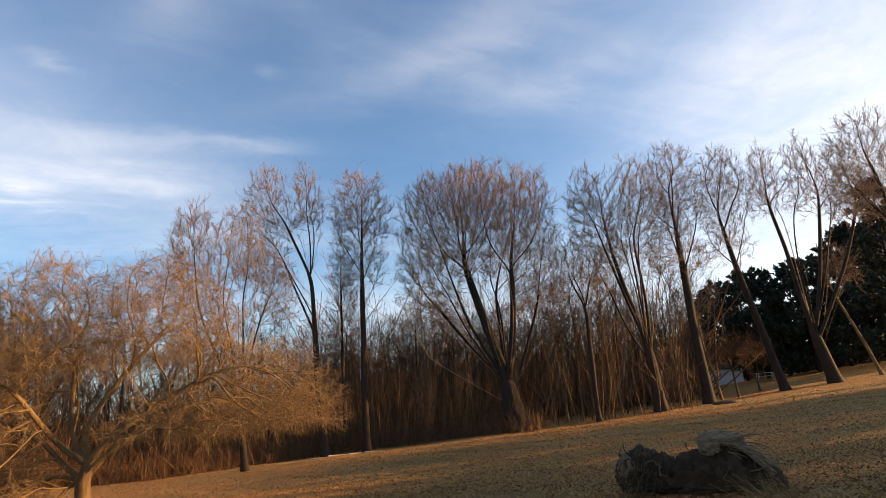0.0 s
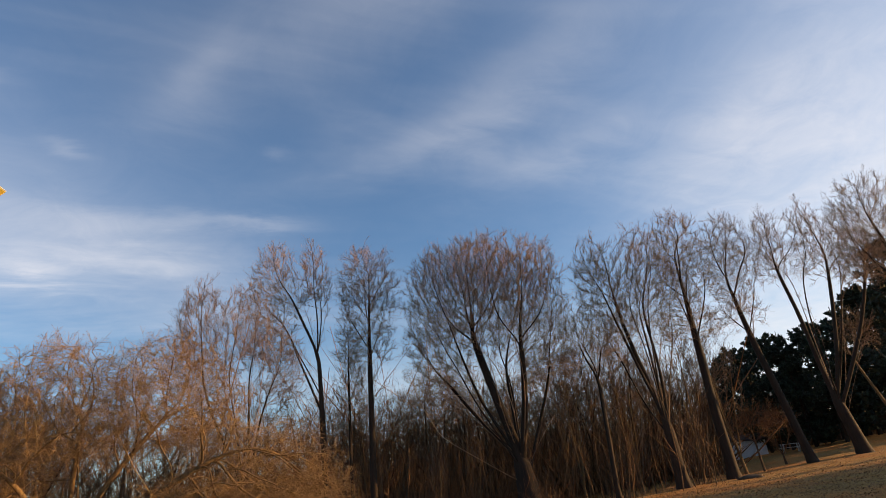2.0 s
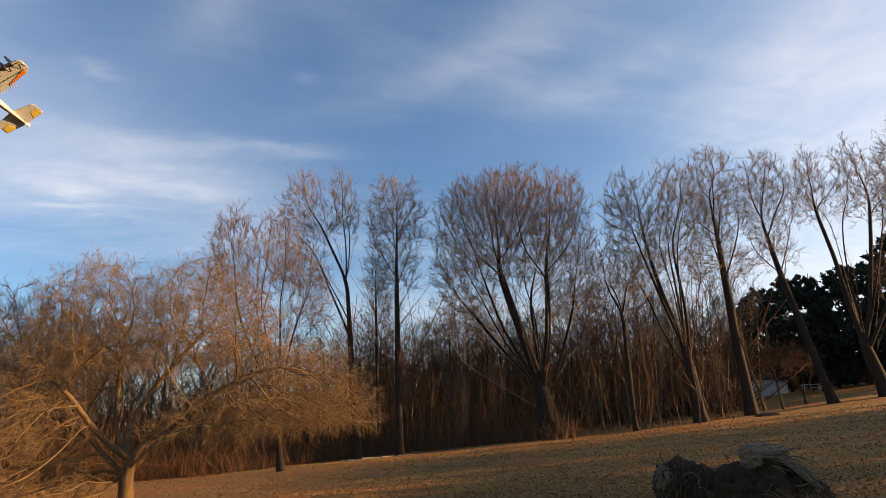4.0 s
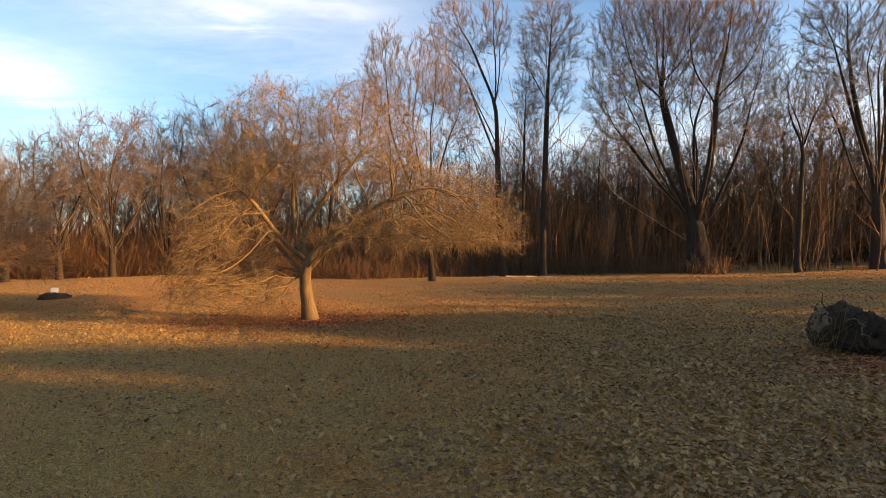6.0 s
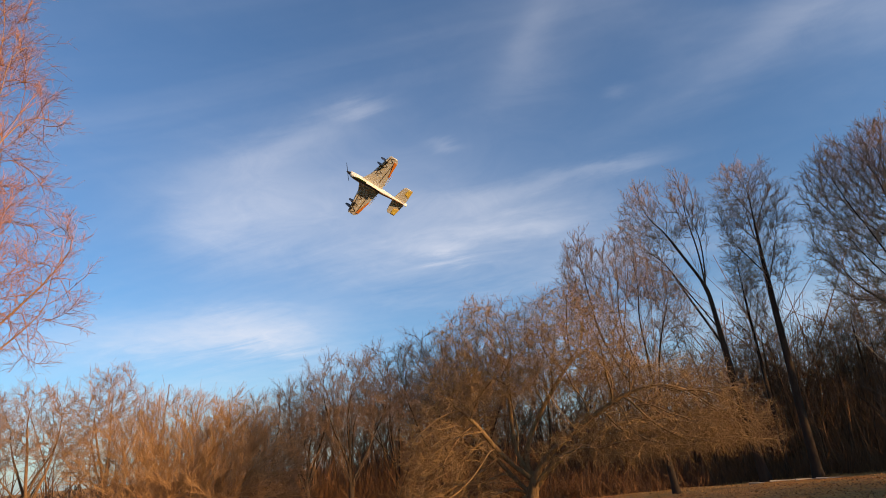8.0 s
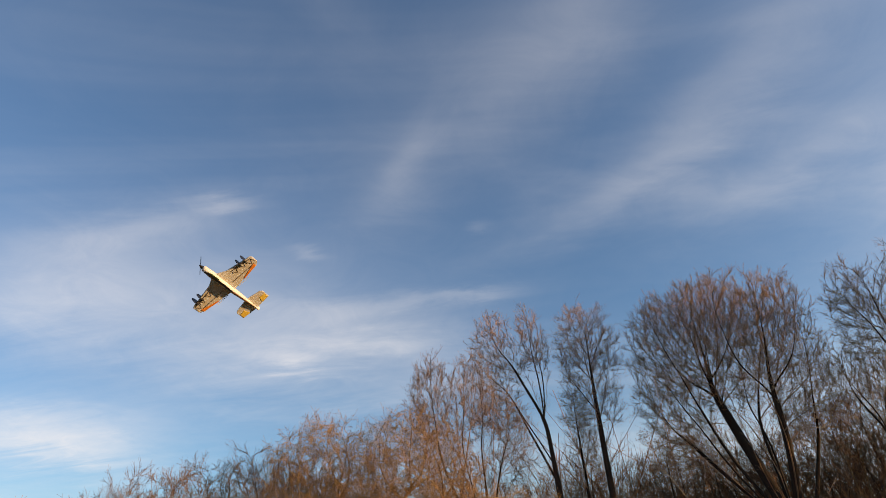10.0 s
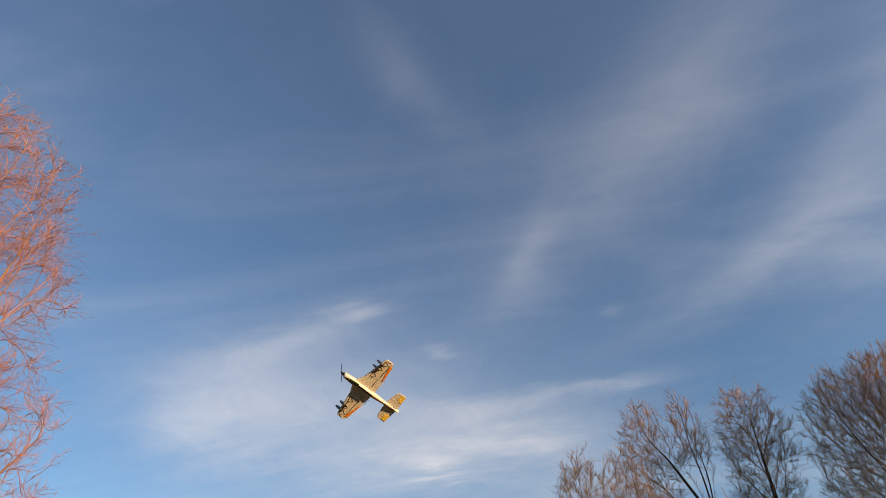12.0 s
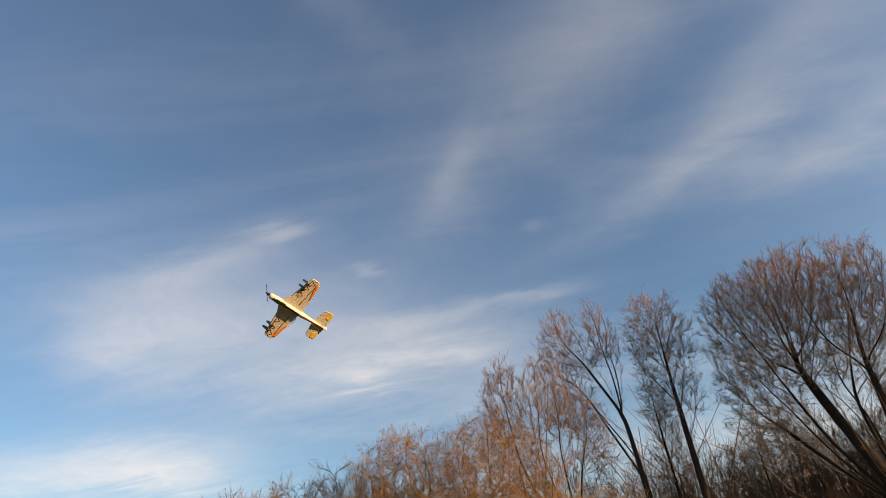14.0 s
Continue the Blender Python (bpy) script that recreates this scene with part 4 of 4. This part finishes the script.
def build_pile():
    rng = np.random.default_rng(14)
    soil = plain("dark_soil", (0.03, 0.02, 0.014), 0.95, 0.4, 14.0, 0, 0.8)
    bm = lump(21, (0.48, 0.4, 0.2), 0.3, 3, 2.4)
    ob = part("brush_pile", bm, soil, None)
    ob.matrix_basis = stand(-33.7, 24)
    tagged(ob, "low dark heap of soil and brushwood on the meadow", "heap")
    white = plain("weathered_white_paint", (0.72, 0.68, 0.60), 0.7, 0.12, 9.0, 0, 0.3)
    thing = tagged(new("marker_block"), "small white-painted marker block standing on a dark heap", "marker")
    thing.matrix_basis = stand(-33.75, 24.1, 8) @ pose(0, 0, 0.17)
    bm = bmesh.new()
    bmesh.ops.create_cube(bm, size=1.0)
    bmesh.ops.scale(bm, verts=bm.verts, vec=(0.26, 0.14, 0.15))
    bmesh.ops.translate(bm, verts=bm.verts, vec=(0, 0, 0.13))
    bmesh.ops.bevel(bm, geom=bm.edges[:], offset=0.025, segments=2, affect="EDGES")
    part("block", bm, white, thing)
    for x in (-0.08, 0.08):
        bm = bmesh.new()
        bmesh.ops.create_cone(bm, cap_ends=True, segments=8, radius1=0.03, radius2=0.025, depth=0.12)
        bmesh.ops.translate(bm, verts=bm.verts, vec=(x, 0, 0.03))
        part("foot", bm, white, thing)
    heap = lump(33, (0.75, 0.5, 0.22), 0.35, 3, 2.4)
    ob = part("brush_pile", heap, plain("brown_brushwood", (0.09, 0.055, 0.03), 0.95, 0.4, 12.0, 0, 0.8), None)
    ob.matrix_basis = stand(42.2, 41)
    tagged(ob, "low brown heap of brushwood beside a cottonwood trunk", "heap")


def board(size, where, turn=(0, 0, 0), bevel=0.0):
    bm = bmesh.new()
    bmesh.ops.create_cube(bm, size=1.0)
    bmesh.ops.scale(bm, verts=bm.verts, vec=size)
    if bevel:
        bmesh.ops.bevel(bm, geom=bm.edges[:], offset=bevel, segments=2, affect="EDGES")
    bmesh.ops.transform(bm, verts=bm.verts, matrix=pose(*where, *turn))
    return bm


def build_shed():
    wall = plain("pale_grey_boards", (0.74, 0.75, 0.76), 0.8, 0.10, 5.0)
    roof = plain("dark_roof_felt", (0.035, 0.032, 0.03), 0.9, 0.2, 6.0)
    thing = tagged(new("shed"), "low pale grey shed with a dark roof behind the trees", "shed")
    thing.matrix_basis = stand(42.3, 70, 6, 1.0, 0.1)
    for i in range(9):
        part("board", board((0.385, 0.05, 1.75), (-1.6 + 0.4 * i, -1.2, 0.85), (0, 0, 0), 0.008), wall, thing)
    part("wall", board((0.06, 2.4, 1.75), (-1.8, 0, 0.85)), wall, thing)
    part("wall", board((0.06, 2.4, 1.75), (1.8, 0, 0.85)), wall, thing)
    part("wall", board((3.6, 0.06, 1.75), (0, 1.2, 0.85)), wall, thing)
    part("roof", board((4.4, 1.75, 0.08), (0, -0.72, 2.0), (22, 0, 0), 0.02), roof, thing)
    part("roof", board((4.4, 1.75, 0.08), (0, 0.72, 2.0), (-22, 0, 0), 0.02), roof, thing)
    wood = plain("pale_table_boards", (0.55, 0.52, 0.48), 0.8, 0.15, 7.0)
    table = tagged(new("picnic_table"), "pale wooden picnic table with benches under the trees", "picnic table")
    table.matrix_basis = stand(45.6, 64, 10)
    for i in range(4):
        part("tabletop_board", board((1.8, 0.17, 0.045), (0, -0.29 + 0.19 * i, 0.75), (0, 0, 0), 0.006), wood, table)
    for y in (-0.72, 0.72):
        part("bench", board((1.8, 0.26, 0.045), (0, y, 0.45), (0, 0, 0), 0.006), wood, table)
    for x in (-0.65, 0.65):
        part("beam", board((0.08, 1.6, 0.09), (x, 0, 0.39)), wood, table)
        for y, t in ((-0.42, 22), (0.42, -22)):
            part("leg", board((0.09, 0.05, 0.84), (x, y, 0.38), (t, 0, 0)), wood, table)


def build_fallen_branches():
    rng = np.random.default_rng(44)
    pale = bark("bleached_branch", (0.22, 0.18, 0.14), (0.55, 0.48, 0.40), 10.0, 0.5)
    for az, d, ln in ((7.2, 34.6, 1.2), (8.8, 34.9, 0.9), (10.4, 35.0, 1.1), (5.2, 34.4, 0.7)):
        P, R, _ = shoot(rng, np.array([[-ln / 2, 0, 0.06]]), np.array([[1.0, 0.2, 0.02]]), np.array([ln]), np.array([0.05]), 7, 0, 0.08, 0.0)
        P[..., 2] = 0.05
        ob = new("fallen_branch", mesh_from("fallen_branch", *tubes([(P, R, 7)]), pale))
        ob.matrix_basis = stand(az, d, rng.uniform(-20, 20))
        tagged(ob, "bleached fallen branch lying at the wood edge", "branch", "fallen branches")


# ---- the model aeroplane in the air ----
def build_plane():
    cream = plain("cream_foam", (0.60, 0.58, 0.54), 0.6, 0.05, 12.0)
    white = plain("white_foam", (0.62, 0.62, 0.61), 0.55, 0.06, 12.0)
    orange = plain("orange_film", (0.80, 0.26, 0.05), 0.4, 0.08, 10.0)
    green = plain("green_film", (0.07, 0.13, 0.035), 0.4, 0.2, 10.0)
    red = plain("red_film", (0.62, 0.06, 0.04), 0.4, 0.1, 10.0)
    black = plain("black_film", (0.012, 0.012, 0.014), 0.35, 0.2, 10.0)
    umber = plain("brown_film", (0.16, 0.08, 0.045), 0.5, 0.2, 10.0)
    yellow = plain("yellow_film", (0.80, 0.58, 0.12), 0.4, 0.1, 10.0)
    line = plain("dark_outline", (0.10, 0.07, 0.05), 0.6, 0.1)
    thing = tagged(new("model_aeroplane"), "cream foam model aeroplane flying over the meadow", "model aeroplane")
    eye = Vector(EYE)
    m = head(18.17, 20.18, -3.47).to_3x3()
    f = m @ Vector((-0.72, 0.45, 0.53)).normalized()
    w = m @ Vector((0.67, 0.68, 0.28))
    w = (w - f * w.dot(f)).normalized()
    u = f.cross(w)
    az, el = radians(-26.2), radians(25.8)
    at = eye + 8.8 * Vector((math.sin(az) * math.cos(el), math.cos(az) * math.cos(el), math.sin(el)))
    thing.matrix_basis = Matrix.Translation(at) @ Matrix((f, w, u)).transposed().to_4x4()

    def slab(points, thick, z=0.0, upright=False, dihedral=0.0):
        """A foam sheet with an outline and rounded edges; upright: in the plane of length and height."""
        bm = bmesh.new()
        vs = [bm.verts.new((p[0], 0.0, p[1]) if upright else (p[0], p[1], z + abs(p[1]) * dihedral)) for p in points]
        face = bm.faces.new(vs)
        bm.normal_update()
        r = bmesh.ops.extrude_face_region(bm, geom=[face])
        mv = [v for v in r["geom"] if isinstance(v, bmesh.types.BMVert)]
        bmesh.ops.translate(bm, verts=mv, vec=(0, thick, 0) if upright else (0, 0, thick))
        bmesh.ops.translate(bm, verts=bm.verts, vec=(0, -thick / 2, 0) if upright else (0, 0, -thick / 2))
        bmesh.ops.recalc_face_normals(bm, faces=bm.faces[:])
        bmesh.ops.bevel(bm, geom=bm.edges[:], offset=min(thick * 0.3, 0.006), segments=2, affect="EDGES")
        return bm

    # fuselage: rounded sections along the length
    bm = bmesh.new()
    rings = []
    for x, hw, top, bot in ((0.46, 0.022, 0.02, -0.03), (0.44, 0.036, 0.045, -0.055), (0.30, 0.042, 0.06, -0.075), (0.10, 0.042, 0.07, -0.08), (-0.10, 0.036, 0.06, -0.065), (-0.35, 0.022, 0.045, -0.03), (-0.56, 0.010, 0.03, 0.0)):
        ring = []
        for j in range(12):
            t = j * math.pi / 6
            c, s = math.cos(t), math.sin(t)
            y = hw * math.copysign(abs(c) ** 0.6, c)
            z = (top if s > 0 else -bot) * math.copysign(abs(s) ** 0.7, s)
            ring.append(bm.verts.new((x, y, z)))
        rings.append(ring)
    for r0, r1 in zip(rings, rings[1:]):
        for j in range(12):
            bm.faces.new((r0[j], r0[(j + 1) % 12], r1[(j + 1) % 12], r1[j]))
    bm.faces.new(rings[0]), bm.faces.new(rings[-1][::-1])
    bmesh.ops.recalc_face_normals(bm, faces=bm.faces[:])
    for q in bm.faces:
        q.smooth = True
    body = part("fuselage", bm, white, thing)
    part("belly_stripe", slab([(0.43, -0.012), (0.43, 0.012), (0.30, 0.020), (0.1, 0.022), (-0.06, 0.016), (-0.06, -0.010), (0.1, -0.008), (0.30, -0.014)], 0.006, -0.081), black, body, "black belly stripe")
    part("nose_patch", slab([(0.42, 0.012), (0.34, 0.032), (0.20, 0.036), (0.20, 0.020), (0.34, 0.016)], 0.006, -0.072), green, body, "olive green nose patch")
    part("keel_stripe", slab([(-0.06, -0.006), (-0.06, 0.010), (-0.55, 0.004), (-0.55, -0.004)], 0.010, -0.058), umber, body, "dark brown keel stripe").matrix_basis = Matrix.Translation((0, 0, -0.019)) @ Matrix.Rotation(radians(7.2), 4, "Y")
    for y in (1, -1):
        pts = [(0.27, 0.03), (0.20, 0.16), (0.13, 0.52), (0.11, 0.55), (0.0, 0.55), (-0.04, 0.50), (-0.09, 0.03)]
        wing = part("wing", slab([(x, y * q) for x, q in pts], 0.028), cream, thing)
        part("aileron_panel", slab([(x, y * q) for x, q in ((0.02, 0.50), (-0.03, 0.49), (-0.070, 0.24), (-0.045, 0.26))], 0.006, -0.0165), orange, wing, "orange wing panel")
        part("top_panel", slab([(x, y * q) for x, q in ((0.12, 0.50), (0.0, 0.50), (0.05, 0.36), (0.15, 0.36))], 0.005, 0.0165), green, wing, "green wing panel")
        part("outline", slab([(x, y * q) for x, q in ((0.155, 0.20), (0.145, 0.20), (0.10, 0.52), (0.11, 0.52))], 0.004, -0.016), line, wing)
        part("outline", slab([(x, y * q) for x, q in ((0.02, 0.10), (0.012, 0.10), (0.006, 0.50), (0.014, 0.50))], 0.004, -0.016), line, wing)
        for k, (x0, q0) in enumerate(((0.10, 0.20), (0.09, 0.34), (0.06, 0.45))):
            t = np.linspace(0, 1, 12)
            W = np.stack([x0 + 0.030 * np.sin(t * 9 + k), y * (q0 + 0.10 * t), np.full(12, -0.0165)], -1)[None]
            part_of("scroll", mesh_from("scroll", *tubes([(W, np.full((1, 12), 0.0019), 5)]), line), wing, "black scroll line")
        for i in range(7):
            part("serration", slab([(x, y * q) for x, q in ((-0.086, 0.10 + 0.03 * i), (-0.112, 0.108 + 0.03 * i), (-0.086, 0.118 + 0.03 * i))], 0.010), cream, wing)
        for q in (0.36, 0.45):
            bm = slab([(0.21 + 0.07 * math.cos(t), 0.055 * math.sin(t)) for t in np.linspace(0, 2 * math.pi, 15)[:-1]], 0.006, 0, True)
            bmesh.ops.translate(bm, verts=bm.verts, vec=(-0.05, y * q, 0))
            part("side_fin", bm, black, wing, "black side fin")
        tail = part("tailplane", slab([(x, y * q) for x, q in ((-0.34, 0.01), (-0.38, 0.22), (-0.41, 0.25), (-0.54, 0.25), (-0.56, 0.02))], 0.014, 0.02), cream, thing)
        part("elevator_panel", slab([(x, y * q) for x, q in ((-0.45, 0.15), (-0.46, 0.235), (-0.535, 0.235), (-0.54, 0.12))], 0.004, 0.0115), yellow, tail, "yellow tail panel")
    fin = part("fin", slab([(-0.36, 0.03), (-0.45, 0.22), (-0.58, 0.23), (-0.62, 0.05), (-0.58, -0.03)], 0.014, 0, True), white, thing)
    part("rudder_panel", slab([(-0.47, 0.08), (-0.49, 0.17), (-0.57, 0.17), (-0.59, 0.08)], 0.018, 0, True), red, fin, "red rudder panel")
    part("canopy", canopy_mesh(), black, thing, "black canopy")
    prop = part("propeller", slab([(0.0, -0.15), (0.012, -0.06), (0.004, 0.0), (0.012, 0.06), (0.0, 0.15), (-0.008, 0.06), (-0.004, 0.0), (-0.008, -0.06)], 0.008), black, thing, "black propeller")
    prop.matrix_basis = pose(0.50, 0, 0, 40, 90, 0)
    bm = bmesh.new()
    bmesh.ops.create_cone(bm, cap_ends=True, segments=16, radius1=0.026, radius2=0.006, depth=0.06)
    bmesh.ops.transform(bm, verts=bm.verts, matrix=pose(0.49, 0, 0, 0, 90, 0))
    part("spinner", bm, black, thing, "black spinner")


def canopy_mesh():
    bm = bmesh.new()
    bmesh.ops.create_uvsphere(bm, u_segments=18, v_segments=10, radius=1.0)
    for v in bm.verts:
        taper = 1 - 0.35 * max(0.0, -v.co.x)
        v.co = Vector((v.co.x * 0.17 + 0.08, v.co.y * 0.042 * taper, v.co.z * 0.07 + 0.05))
    for f in bm.faces:
        f.smooth = True
    return bm


build_stump()
build_pile()
build_shed()
build_fallen_branches()
build_plane()


# ---- leaf litter and grass ----
def sector(rng, n, a0, a1, d0, d1, power=1.0):
    az = np.radians(rng.uniform(a0, a1, n) + rng.normal(0, 7.0, n))
    d = (d0 + (d1 - d0) * rng.random(n) ** power) * np.exp(rng.normal(0, 0.16, n))
    x, y = d * np.sin(az), d * np.cos(az)
    return x, y, rise(x, y)


def round_spot(rng, n, az, d, radius):
    cx, cy, _ = spot(az, d)
    t, r = rng.uniform(0, 6.28, n), radius * np.abs(rng.normal(0, 0.55, n))
    x, y = cx + r * np.cos(t), cy + 0.8 * r * np.sin(t)
    return x, y, rise(x, y)


def build_leaves():
    """Curled fallen leaves, each folded along its midrib."""
    rng = np.random.default_rng(9)
    red = twig("reddish_leaves", (0.16, 0.040, 0.014), (0.52, 0.17, 0.06))
    leaf_mesh(rng, [round_spot(rng, 7000, -13.5, 15.4, 3.4), round_spot(rng, 2200, 36.5, 10.2, 1.5)], red, "leaf_litter", "reddish-brown leaf litter under the willow and round the stump")
    litter = twig("fallen_leaves", (0.10, 0.040, 0.011), (0.43, 0.205, 0.060))
    sets = [sector(rng, 11000, -55, 62, 0.5, 17, 0.8), sector(rng, 12000, 14, 62, 2.5, 15, 0.9), sector(rng, 8000, 0, 62, 2.5, 15, 0.9), sector(rng, 5000, -14, 40, 2.0, 14, 0.9), sector(rng, 7000, 60, 306, 0.5, 16, 0.7), sector(rng, 15000, 12, 62, 10, 38, 1.0), sector(rng, 11000, 2, 62, 12, 36, 1.0), sector(rng, 4000, -19, -7, 13.5, 17, 1.0), sector(rng, 8000, -50, 12, 13, 30, 1.0)]
    broad = twig("broad_leaves", (0.090, 0.036, 0.010), (0.50, 0.26, 0.080))
    leaf_mesh(rng, [sector(rng, 7000, 16, 62, 2.5, 11, 0.9), sector(rng, 4000, 2, 62, 2.5, 12, 0.9), sector(rng, 1500, -30, 30, 2.5, 10, 0.9)], broad, "broad_leaves", "large curled brown leaves lying on the grass", 1.3)
    leaf_mesh(rng, sets, litter, "fallen_leaves", "brown and tan fallen leaves scattered over the meadow")


def leaf_mesh(rng, sets, mat, name, text, big=1.0):
    x, y, z = [np.concatenate(c) for c in zip(*sets)]
    n = len(x)
    a = rng.uniform(0, 6.28, n)
    L = (rng.uniform(0.010, 0.028, n) + 0.0007 * np.hypot(x, y)) * big
    W = L * rng.uniform(0.5, 0.8, n)
    u = np.stack([np.cos(a), np.sin(a), rng.normal(0, 0.35, n)], -1)
    v = np.stack([-np.sin(a), np.cos(a), rng.normal(0, 0.35, n)], -1)
    c = np.stack([x, y, z + 0.025 + rng.random(n) * 0.02], -1)
    lift = rng.uniform(0.1, 0.6, n)[:, None] * [[0, 0, 1.0]]
    V = np.stack([c - u * L[:, None], c + v * W[:, None] + lift * W[:, None], c + u * L[:, None], c - v * W[:, None] + lift * W[:, None]], 1).reshape(-1, 3)
    i = np.arange(n)[:, None] * 4
    F = np.concatenate([i + [[0, 2, 1]], i + [[0, 3, 2]]])
    tagged(new(name, mesh_from(name, V, F, mat, False)), text, "leaves", kind="stuff")


def build_grass():
    rng = np.random.default_rng(10)
    blade = twig("dry_grass_blades", (0.14, 0.086, 0.022), (0.53, 0.34, 0.095))
    x, y, z = [np.concatenate(c) for c in zip(sector(rng, 120000, -55, 62, 0.5, 19, 0.85), sector(rng, 25000, 60, 306, 0.5, 17, 0.7))]
    n = len(x)
    a = rng.uniform(0, 6.28, n)
    h = rng.uniform(0.018, 0.05, n)
    w = 0.0035 + 0.0005 * np.hypot(x, y)
    lean = rng.normal(0, 0.8, (n, 2))
    o = np.stack([x, y, z - 0.01], -1)
    s = np.stack([np.cos(a), np.sin(a), np.zeros(n)], -1) * w[:, None]
    t = o + np.stack([lean[:, 0] * h, lean[:, 1] * h, h + 0.01], -1)
    V = np.stack([o - s, o + s, t], 1).reshape(-1, 3)
    tagged(new("grass", mesh_from("grass", V, np.arange(3 * n).reshape(-1, 3), blade, False)), "short dry brown-green winter grass", "grass", kind="stuff")


build_leaves()
build_grass()
